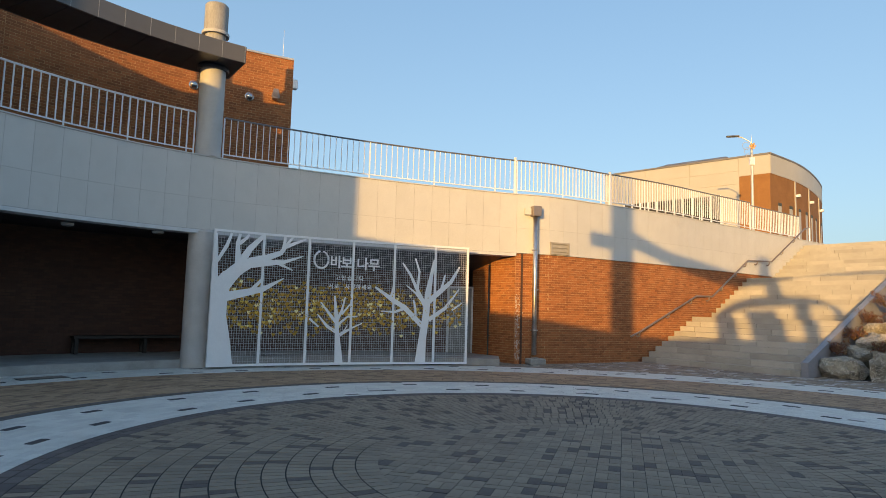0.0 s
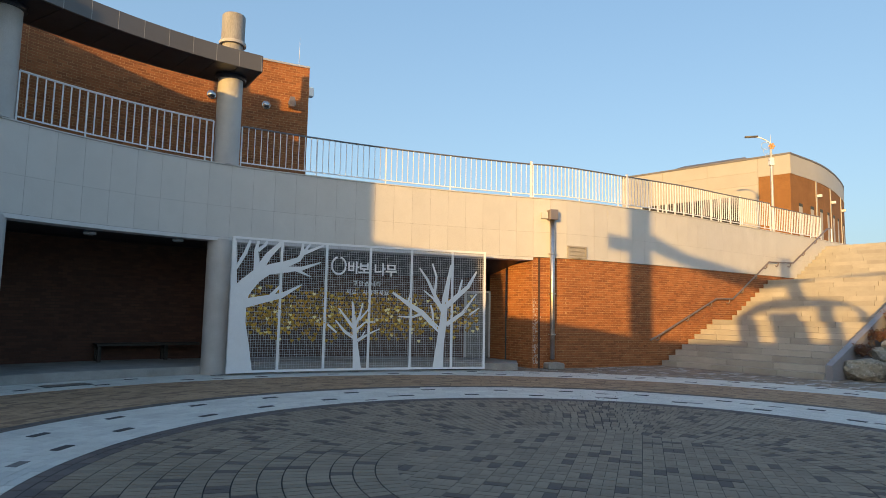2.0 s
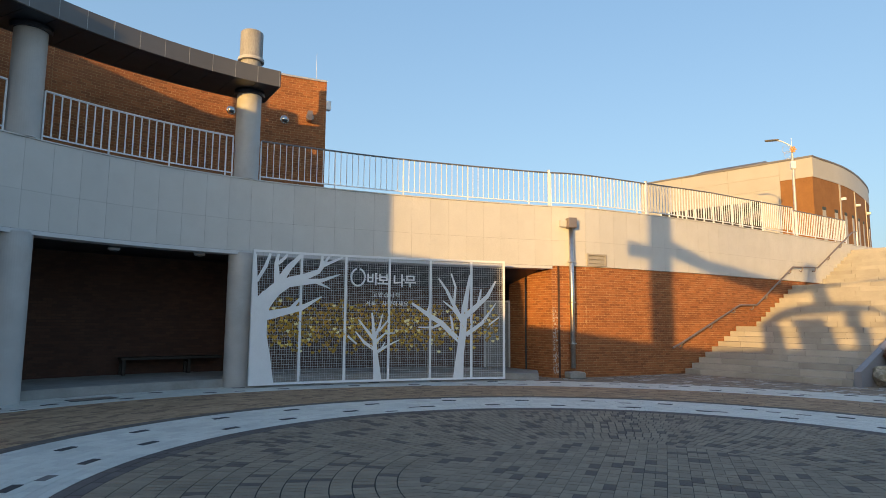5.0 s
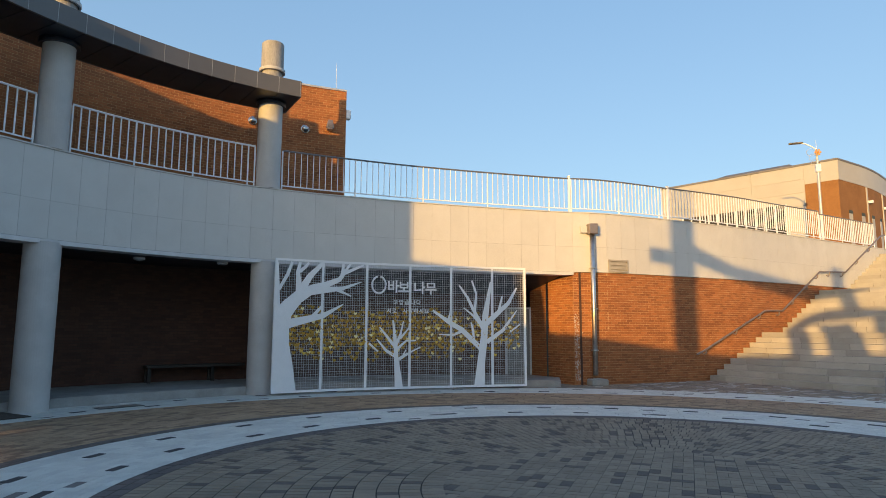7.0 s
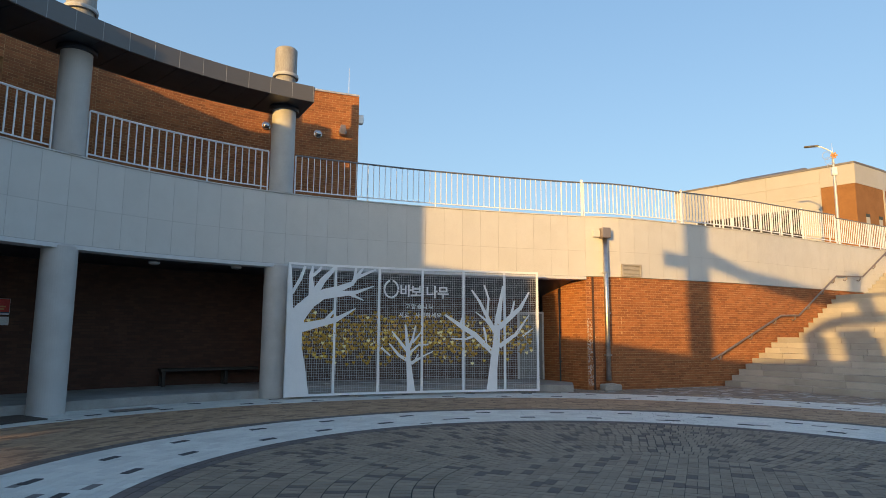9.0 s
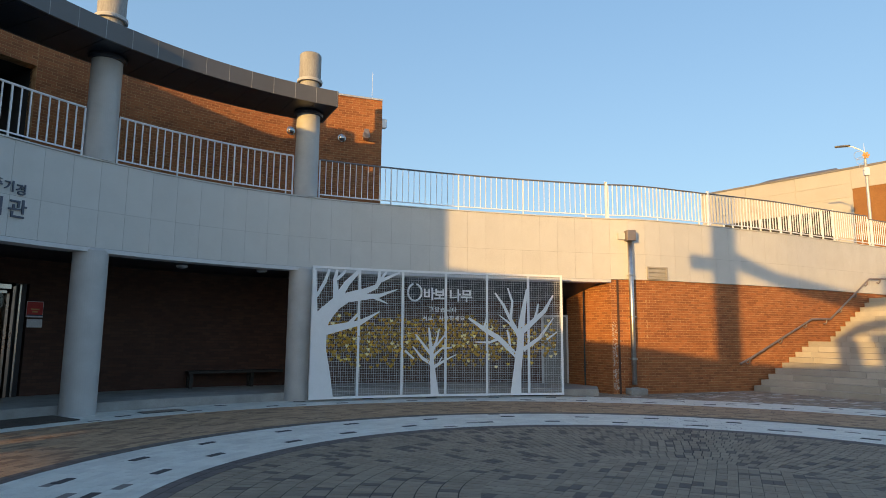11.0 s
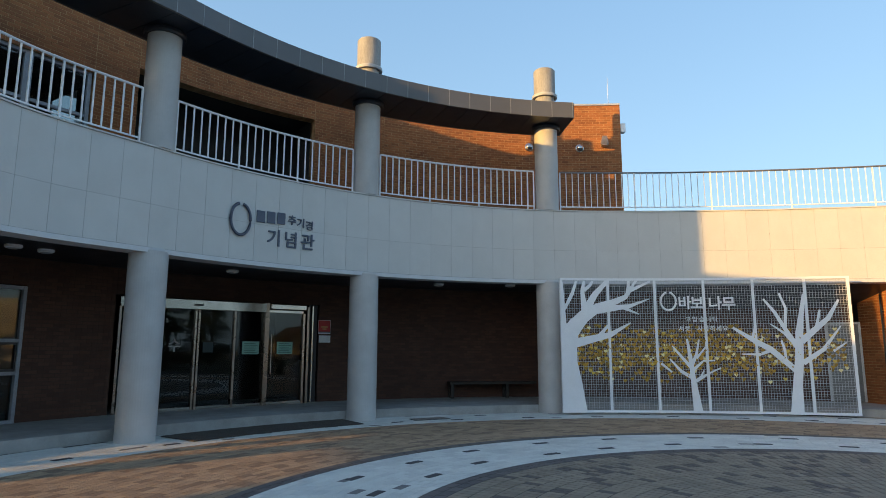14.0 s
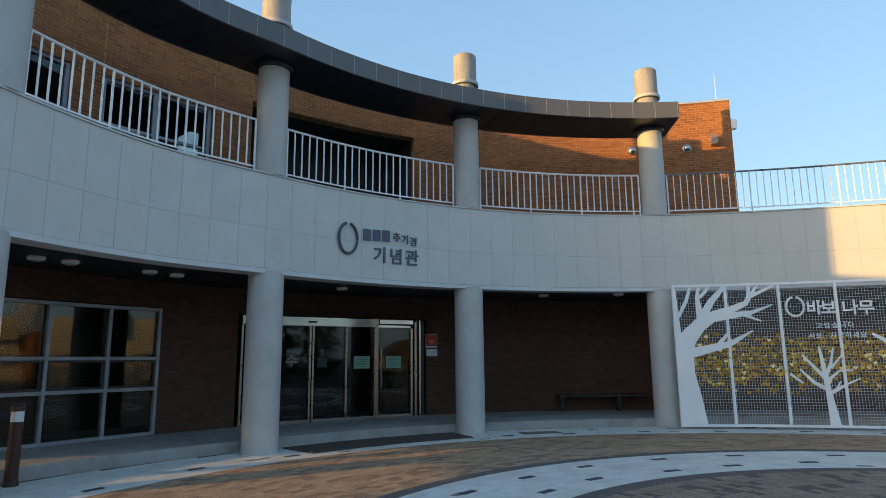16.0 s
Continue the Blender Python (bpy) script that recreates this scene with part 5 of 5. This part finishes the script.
# ---- the hall beyond the stairs, and the street lamp ----
hall = thing("hall_building", "cream-panelled and red brick hall beyond the terrace", "building")
K, LEFT = Vector((19.16, 40.68)), Vector((10.3, 48.3))
RIGHTS = [K, Vector((22.7, 43.9)), Vector((25.95, 47.9)), Vector((28.8, 52.3)), Vector((30.6, 57.0))]
Z0, Z1, ZB = 3.5, 12.1, 10.75
face = line_path(LEFT, K, 2)
step = (K - LEFT).length
part("wall", ribbon(face, 0.0, -0.4, Z0, Z1 - 0.12), HALL_WHITE, hall)
u = (K - LEFT).normalized()
un = Vector((u.y, -u.x))
for r in range(9):
    for c in range(3):
        z = Z1 - 0.14 - 0.86 * (r + 1)
        a = LEFT + u * (step - 1.9) * c / 3
        b = LEFT + u * (step - 1.9) * (c + 1) / 3
        if z < 4.0:
            continue
        part("panel", ribbon(line_path(a + u * 0.02, b - u * 0.02), 0.03, 0.0, z + 0.02, z + 0.86), HALL_WHITE, hall)
for c in range(2):
    a, b = LEFT + u * (step - 1.9 + 0.95 * c), LEFT + u * (step - 1.9 + 0.95 * (c + 1))
    part("panel", ribbon(line_path(a, b - u * 0.02), 0.03, 0.0, ZB, Z1 - 0.13), HALL_WHITE, hall)
part("brick_corner", ribbon(line_path(LEFT + u * (step - 1.88), K), 0.05, 0.0, Z0, ZB - 0.02), HALL_BRICK, hall)
side = smooth_path(RIGHTS, 0.5)
part("side_wall", ribbon(side, 0.0, -0.4, Z0, ZB), HALL_BRICK, hall)
part("side_band", ribbon(side, 0.03, -0.4, ZB, Z1 - 0.12), HALL_WHITE, hall)
part("parapet_cap", ribbon(face, 0.06, -0.45, Z1 - 0.12, Z1), ROOF, hall)
part("parapet_cap", ribbon(side, 0.06, -0.45, Z1 - 0.12, Z1), ROOF, hall)
run = Run(side)
WINDOWS_AT = (1.3, 3.0, 4.6, 6.2, 7.9, 9.6, 12.6)
PILASTERS_AT = (3.75, 7.0, 11.2)
for at in WINDOWS_AT:
    p, n = run(at)
    d = Vector((-n.y, n.x))
    w = part("window", ribbon(line_path(p - d * 0.24, p + d * 0.24), 0.012, -0.02, 4.2, 8.75), HALL_WHITE, hall, "tall narrow pale window slit")
    # dark strip standing in for the shade in the window head
    part("head_shade", ribbon(line_path(p - d * 0.24, p + d * 0.24), 0.03, 0.0, 8.75, 8.95), INK, w)
for at in PILASTERS_AT:
    p, n = run(at)
    d = Vector((-n.y, n.x))
    part("pilaster", ribbon(line_path(p - d * 0.09, p + d * 0.09), 0.05, 0.0, Z0, ZB), HALL_WHITE, hall)
    part("wall_lamp", ribbon(line_path(p + d * 0.1, p + d * 0.26), 0.30, 0.0, 9.7, 9.86), WHITE_METAL, hall)
a, b = LEFT + u * 1.6, LEFT + u * 8.6
w = part("window_strip", ribbon(line_path(a, b), 0.045, 0.031, 7.4, 9.6), UNLIT_INSIDE, hall, "long dark window strip")
for k in range(12):
    q = a.lerp(b, k / 11)
    part("mullion", ribbon(line_path(q - u * 0.05, q + u * 0.05), 0.08, 0.046, 7.4, 9.6), WHITE_METAL, w)
bm = bmesh.new()
back = [LEFT - un * 9 + u * 2, K - un * 7]
base = [LEFT - un * 0.5 + u * 2.2, K - un * 1.0 - u * 2.5, K - un * 9 - u * 2.0, LEFT - un * 9 + u * 2.2]
ap = [LEFT + u * 3.4 - un * 3.5, LEFT + u * 7.8 - un * 3.5]
vb = [bm.verts.new((*q, Z1 - 0.1)) for q in base]
va = [bm.verts.new((*q, Z1 + 1.0)) for q in ap]
for f in ((vb[0], vb[1], va[1], va[0]), (vb[1], vb[2], va[1]), (vb[2], vb[3], va[0], va[1]), (vb[3], vb[0], va[0]), vb[::-1]):
    bm.faces.new(f)
bmesh.ops.recalc_face_normals(bm, faces=bm.faces)
part("roof", bm, ROOF, hall, "low hipped grey roof")
part("flat_roof", prism([tuple(LEFT - un * 0.2), tuple(K - un * 0.2), tuple(RIGHTS[-1] - Vector((0.4, 0))), tuple(LEFT - un * 14)], Z1 - 0.5, Z1 - 0.3), ROOF, hall)

lamp = thing("street_lamp", "white street lamp with an orange flower ornament", "street lamp", at=pose(14.53, 32.92, 4.5))
part("pole", tube([(0, 0, 0), (0, 0, 5.95)], 0.085, 12, 0.055), ALU, lamp)
arm = [(0.0, 0.0, 5.9), (-0.05, 0.02, 6.08), (-0.2, 0.09, 6.22), (-0.42, 0.18, 6.38), (-0.62, 0.28, 6.44)]
part("arm", tube(arm, 0.03, 8), WHITE_METAL, lamp)
part("head", box(-0.66, 0.0, -0.11, 0.11, -0.035, 0.045, pose(-0.5, 0.23, 6.45, 0, 3, -24), 0.035), DARK_METAL, lamp, "slim grey lamp head")
for k in range(3):
    c = Vector((-0.32 + 0.1 * k, -0.1, 5.85 - 0.28 * k))
    part("scroll", tube([(c.x + 0.2 * math.cos(t * 0.5), c.y, c.z + 0.2 * math.sin(t * 0.5)) for t in range(1, 13)], 0.011, 6), ALU, lamp)
for k in range(6):
    a = math.pi * k / 3
    part("petal", lathe([(0, -0.06), (0.10, -0.03), (0.12, 0.02), (0, 0.06)], 10, pose(0.12 * math.cos(a), -0.12, 5.85 + 0.12 * math.sin(a), 90) @ Matrix.Diagonal((0.45, 0.45, 0.45, 1))), ORANGE, lamp)
part("ornament_core", lathe([(0, -0.07), (0.085, 0), (0, 0.07)], 12, pose(0, -0.12, 5.85, 90)), ORANGE, lamp)
part("spike", tube([(0, 0, 5.9), (0, 0, 6.5)], 0.02, 6, 0.005), WHITE_METAL, lamp)
part("control_box", box(-0.12, 0.12, -0.12, 0.06, 4.85, 5.25, bevel=0.02), WHITE_METAL, lamp)


# ---- unseen evergreens added past the court's open side, mirrored to darken the glass ----


def evergreen(x, y, height, seed):
    """A conical tree: tapered trunk, drooping limbs, many small leaf blades with gaps between them."""
    rng = random.Random(seed)
    ob = thing("evergreen_tree", "unseen dark evergreen tree added past the open side of the court, to darken reflections", "tree", "evergreens", at=pose(x, y, -0.06))
    part("trunk", tube([(0, 0, 0), (0.05, 0.02, height * 0.5), (0, 0, height * 0.95)], 0.14, 10, 0.02), TWIG, ob)
    limbs, crown = bmesh.new(), bmesh.new()
    for k in range(60):
        f = rng.uniform(0.06, 0.95)
        a = rng.uniform(0, 6.28)
        reach = height * 0.30 * (1.05 - f) * rng.uniform(0.7, 1.15) + 0.15
        foot = Vector((0, 0, height * f))
        tip = foot + Vector((math.cos(a) * reach, math.sin(a) * reach, -0.12 * reach))
        add_tube(limbs, [foot, foot.lerp(tip, 0.5) + Vector((0, 0, 0.06)), tip], 0.025, 4, 0.006)
        for j in range(40):
            c = foot.lerp(tip, rng.uniform(0.2, 1.05)) + Vector([rng.gauss(0, 0.13) for _ in range(3)])
            d = Vector([rng.gauss(0, 1) for _ in range(3)]).normalized() * rng.uniform(0.08, 0.17)
            e = d.cross(Vector([rng.gauss(0, 1) for _ in range(3)])).normalized() * 0.07
            crown.faces.new([crown.verts.new(c - d), crown.verts.new(c + e), crown.verts.new(c + d), crown.verts.new(c - e)])
    part("limbs", limbs, TWIG, ob)
    tagged(part("crown", crown, NEEDLES, ob), "dense dark green foliage", kind="stuff")


for k, (x, y, h) in enumerate(((25, -6, 6.5), (26.5, -2.6, 7.4), (25.4, 1.0, 6.2), (27, 4.4, 7.8), (25.8, 8.0, 6.8), (27.5, 11.4, 7.2), (30, 15.0, 7.5), (24.6, -9.6, 7.0), (21.5, -4.2, 5.6), (22.2, -0.8, 6.0), (21.2, 2.7, 5.4), (22.0, 6.2, 6.1), (22.6, 9.8, 5.8), (28.5, -8.0, 8.4), (29.0, -4.4, 8.0), (28.6, -0.8, 8.6), (29.2, 2.8, 8.2), (28.8, 6.4, 8.5), (30.0, 9.6, 8.8), (23.8, 13.2, 6.4), (20.8, -7.4, 5.5))):
    evergreen(x, y, h, 60 + k)

# ---- stone panels of the band ----
for i in range(len(FACE) - 1):
    (p, n), (q, m) = FACE[i], FACE[i + 1]
    d = (q - p).normalized() * 0.0025
    seg = [(p + d, n), (q - d, m)]
    for z0, z1 in ((Z_BAND + 0.012, 3.70), (3.705, Z_TOP - 0.066)):
        part("panel", ribbon(seg, 0.0, -0.028, z0, z1), GRANITE, band)

# ---- step stones ----
stairs = thing("stairs", "wide outdoor stairs of grey granite blocks with two landings", "stairs", kind="structure")
core = bmesh.new()
for s0, z0, count, rise, tread in FLIGHTS:
    for i in range(count):
        a, b, c, d = stair_point(s0 + i * tread + 0.03, -11.99), stair_point(31, -11.99), stair_point(31, -7.44), stair_point(s0 + i * tread + 0.03, -7.44)
        add_prism(core, [tuple(a), tuple(d), tuple(c), tuple(b)], z0 + i * rise - 0.02 + 0.001 * i, z0 + (i + 1) * rise - 0.012)
part("core", core, JOINT, stairs)
rng = random.Random(8)
for s0, z0, count, rise, tread in FLIGHTS:
    for i in range(count):
        last = i == count - 1
        depth = 1.75 if last else tread + 0.02
        n = -11.985
        first_len = rng.choice((0.5, 0.75, 1.0))
        while n < -7.45:
            length = min(first_len, -7.445 - n)
            first_len = rng.choice((0.9, 1.1, 1.3))
            z1 = z0 + (i + 1) * rise
            j = rng.uniform(-0.004, 0.004)
            a, b = stair_point(s0 + i * tread + j, n + 0.004), stair_point(s0 + i * tread + j, n + length - 0.004)
            c, d = stair_point(s0 + i * tread + depth, n + length - 0.004), stair_point(s0 + i * tread + depth, n + 0.004)
            bm = bmesh.new()
            add_prism(bm, [tuple(a), tuple(b), tuple(c), tuple(d)], z1 - rise + 0.004, z1)
            part("step_stone", bm, STAIR, stairs)
            n += length

# ---- bricks ----
BRICK_MESH = mesh_of("brick", box(-(BRICK_L - GAP) / 2, (BRICK_L - GAP) / 2, -0.007, 0.0, 0.0, COURSE - GAP))
BRICK_MESH.materials.append(BRICK)
for wall, segments, single, stone in LATE:
    for k, (path, z0, z1) in enumerate(segments):
        run = Run(path)
        rows = brick_rows(run, z0, z1, lambda s, z: True)
        if single == k:
            near = [r for r in rows if r[0] < 2.6 and r[2] < 2.2 and r[1] - r[0] > 0.18][:300]
            chosen = set(near)
            rows = [r for r in rows if r not in chosen]
            for a, b, q0, q1 in near:
                p, n = run((a + b) / 2)
                ob = new("brick", BRICK_MESH)
                ob.matrix_world = pose(p.x, p.y, q0, 0, 0, math.degrees(math.atan2(n.y, n.x)) + 90)
                ob.parent = wall
        joined_blocks("bricks", run, rows, stone, wall, label="red bricks in running bond")

# ---- paving in rings ----


def ring_stones(name, mat, r0, r1, radial, tangential, cx=PX, cy=PY, a0=0, a1=361, label="", keep=None, lift=0.0, gap=0.006):
    """Courses of pavers round a middle: radial deep, tangential long. One mesh."""
    rng = random.Random(int(r0 * 100))
    verts, faces = [], []
    rows = max(1, round((r1 - r0) / radial))
    for i in range(rows):
        ra, rb = r0 + (r1 - r0) * i / rows + gap, r0 + (r1 - r0) * (i + 1) / rows - gap
        count = max(8, round(2 * math.pi * (ra + rb) / 2 / tangential))
        off = rng.random()
        for k in range(count):
            b0, b1 = 2 * math.pi * (k + off) / count, 2 * math.pi * (k + 1 + off) / count
            mid = math.degrees((b0 + b1) / 2) % 360
            if not (mid < a1 or mid > 360 + a0):
                continue
            g = gap / ra
            z = lift + rng.uniform(-0.0004, 0.0004)
            pts = [(cx + r * math.cos(b), cy + r * math.sin(b)) for r, b in ((ra, b0 + g), (rb, b0 + g), (rb, b1 - g), (ra, b1 - g))]
            if keep and not keep(*pts[0]):
                continue
            m = len(verts)
            tilt = [rng.uniform(-0.0003, 0.0003) for _ in range(4)]
            verts += [(x, y, -0.02) for x, y in pts] + [(x, y, z + t) for (x, y), t in zip(pts, tilt)]
            faces.append((m + 7, m + 6, m + 5, m + 4))
            faces += [(m + j, m + (j + 1) % 4, m + 4 + (j + 1) % 4, m + 4 + j) for j in range(4)]
    me = bpy.data.meshes.new(name)
    me.from_pydata(verts, [], faces)
    me.materials.append(mat)
    ob = new(name, me)
    ob.parent = court
    return tagged(ob, label, kind="stuff")


def in_bed(x, y):
    return (x - 5.0) ** 2 + (y - 4.12) ** 2 > 2.0 ** 2


R_IN = 2.15
ring_stones("ring_pavers", PAVER_GREY, R_IN, 4.72, 0.205, 0.105, label="grey pavers in rings", keep=in_bed)
ring_stones("border_pavers", PAVER_DARK, 4.72, 4.97, 0.125, 0.21, label="dark border pavers")
ring_stones("white_pavers", PAVER_WHITE, 4.97, 6.52, 0.105, 0.22, label="white pavers", gap=0.0028)
ring_stones("border_pavers", PAVER_DARK, 6.52, 6.74, 0.11, 0.21, label="dark border pavers")
CX, CY = 0.72, 5.68
ring_stones("brown_pavers", PAVER_BROWN, 6.74, 9.995, 0.105, 0.21, label="brown pavers", keep=lambda x, y: math.hypot(x - CX, y - CY) < 9.45, lift=-0.0025, gap=0.0035)


def free_of_plinth(x, y):
    a = math.degrees(math.atan2(y - OY, x - OX)) % 360
    return math.hypot(x - OX, y - OY) < (plinth_r(a) - (0.11 if a > 181 else 0.03) if a > 130 else 11.0) and STAIR_D.dot(Vector((x, y))) < 16.9


ring_stones("white_pavers", PAVER_WHITE, 9.36, 10.72, 0.105, 0.22, CX, CY, label="white pavers", gap=0.0028, keep=free_of_plinth)
ring_stones("white_pavers", PAVER_WHITE, 10.72, 11.35, 0.105, 0.22, CX, CY, label="white pavers", gap=0.0028, keep=lambda x, y: x < -2 and free_of_plinth(x, y))


def outer_zone(x, y):
    d = STAIR_D.dot(Vector((x, y)))
    a = math.degrees(math.atan2(y - OY, x - OX)) % 360
    return a < 95 and d < 16.9


ring_stones("mixed_pavers", PAVER_MIXED, 10.75, 14.9, 0.105, 0.21, CX, CY, -10, 95, label="brown and white pavers", keep=outer_zone)

# charcoal insets scattered along the white rings
INSET = mesh_of("inset_paver", box(-0.125, 0.125, -0.046, 0.046, -0.01, 0.0055))
INSET.materials.append(PAVER_INSET)
rng = random.Random(21)


def insets(cx, cy, r0, r1, a0, a1, step):
    a, k = a0, 0
    while a < a1:
        r = r0 + (r1 - r0) * (0.25 if k % 2 else 0.72) + rng.uniform(-0.08, 0.08)
        x, y = cx + r * math.cos(radians(a)), cy + r * math.sin(radians(a))
        if math.hypot(x - OX, y - OY) < R_COL - 0.25 or a < 125:
            ob = new("inset_paver", INSET)
            ob.matrix_world = pose(x, y, 0, 0, 0, a + 90)
            ob.parent = court
        k += 1
        a += math.degrees(step / r) * rng.uniform(0.8, 1.2)


insets(PX, PY, 4.97, 6.52, -150, 205, 0.62)
insets(CX, CY, 9.36, 10.75, 20, 205, 0.75)

# the middle: straight strips, one paver across and two along in turn, a soldier ring round them
ring_stones("soldier_pavers", PAVER_GREY, R_IN - 0.21, R_IN, 0.205, 0.105, a0=-180, a1=181, label="grey soldier pavers", keep=in_bed)
ACROSS = mesh_of("paver", box(-0.103, 0.103, -0.045, 0.045, -0.02, 0.0))
ALONG = mesh_of("paver", box(-0.0505, 0.0505, -0.098, 0.098, -0.02, 0.0))
for me in (ACROSS, ALONG):
    me.materials.append(PAVER_GREY_PIECE)
rng = random.Random(4)
cells, rest = [], []
for i in range(-11, 12):
    x, y = 0.212 * i, -2.6 + 0.3 * ((i * 0.43) % 1.0)
    while y < 2.6:
        for cx, cy, a in ((x, y + 0.05, 0), (x - 0.053, y + 0.205, 90), (x + 0.053, y + 0.205, 90)):
            if math.hypot(cx, cy) < R_IN - 0.1:
                cells.append((cx, cy, a))
        y += 0.31
cells.sort(key=lambda c: c[1])
turn = -14.0
basket = pose(PX, PY, 0, 0, 0, turn)
bm = bmesh.new()
for k, (x, y, a) in enumerate(cells):
    w = basket @ Vector((x, y, 0))
    if not in_bed(w.x, w.y):
        continue
    if k < 300:
        ob = new("paver", ACROSS if a == 0 else ALONG)
        ob.matrix_world = basket @ pose(x, y, rng.uniform(-0.0005, 0.0005) - 0.0018 * (math.hypot(x, y) > R_IN - 0.36))
        ob.parent = court
    else:
        hx, hy = (0.103, 0.045) if a == 0 else (0.0505, 0.098)
        add_box(bm, -hx, hx, -hy, hy, -0.02, 0.0, basket @ pose(x, y, rng.uniform(-0.0005, 0.0005) - 0.0018 * (math.hypot(x, y) > R_IN - 0.36)))
tagged(part("middle_pavers", bm, PAVER_GREY, court), "grey pavers in basket courses", kind="stuff")

# salt bloom on the brick pier: small ragged flakes down its corner
rng = random.Random(31)
bm = bmesh.new()
pier = Run(RIGHT_PATH)
for k in range(210):
    z = 0.12 + 1.75 * rng.random() ** 1.2
    a = abs(rng.gauss(0.05, 0.07)) + 0.01
    p, n = pier(a)
    d = Vector((-n.y, n.x))
    g = rng.uniform(0.005, 0.019)
    c = Vector((p.x + n.x * 0.0125, p.y + n.y * 0.0125, z))
    pts = []
    for j in range(6):
        r = g * rng.uniform(0.5, 1.3)
        w = 2 * math.pi * j / 6
        pts.append(bm.verts.new(c + Vector((d.x * math.cos(w) * r, d.y * math.cos(w) * r, math.sin(w) * r * 1.5)) + Vector((n.x, n.y, 0)) * rng.uniform(0, 0.0006)))
    bm.faces.new(pts)
tagged(part("salt_bloom", bm, CHALK, bpy.data.objects["wall_right"]), "white salt bloom on the bricks", kind="stuff")
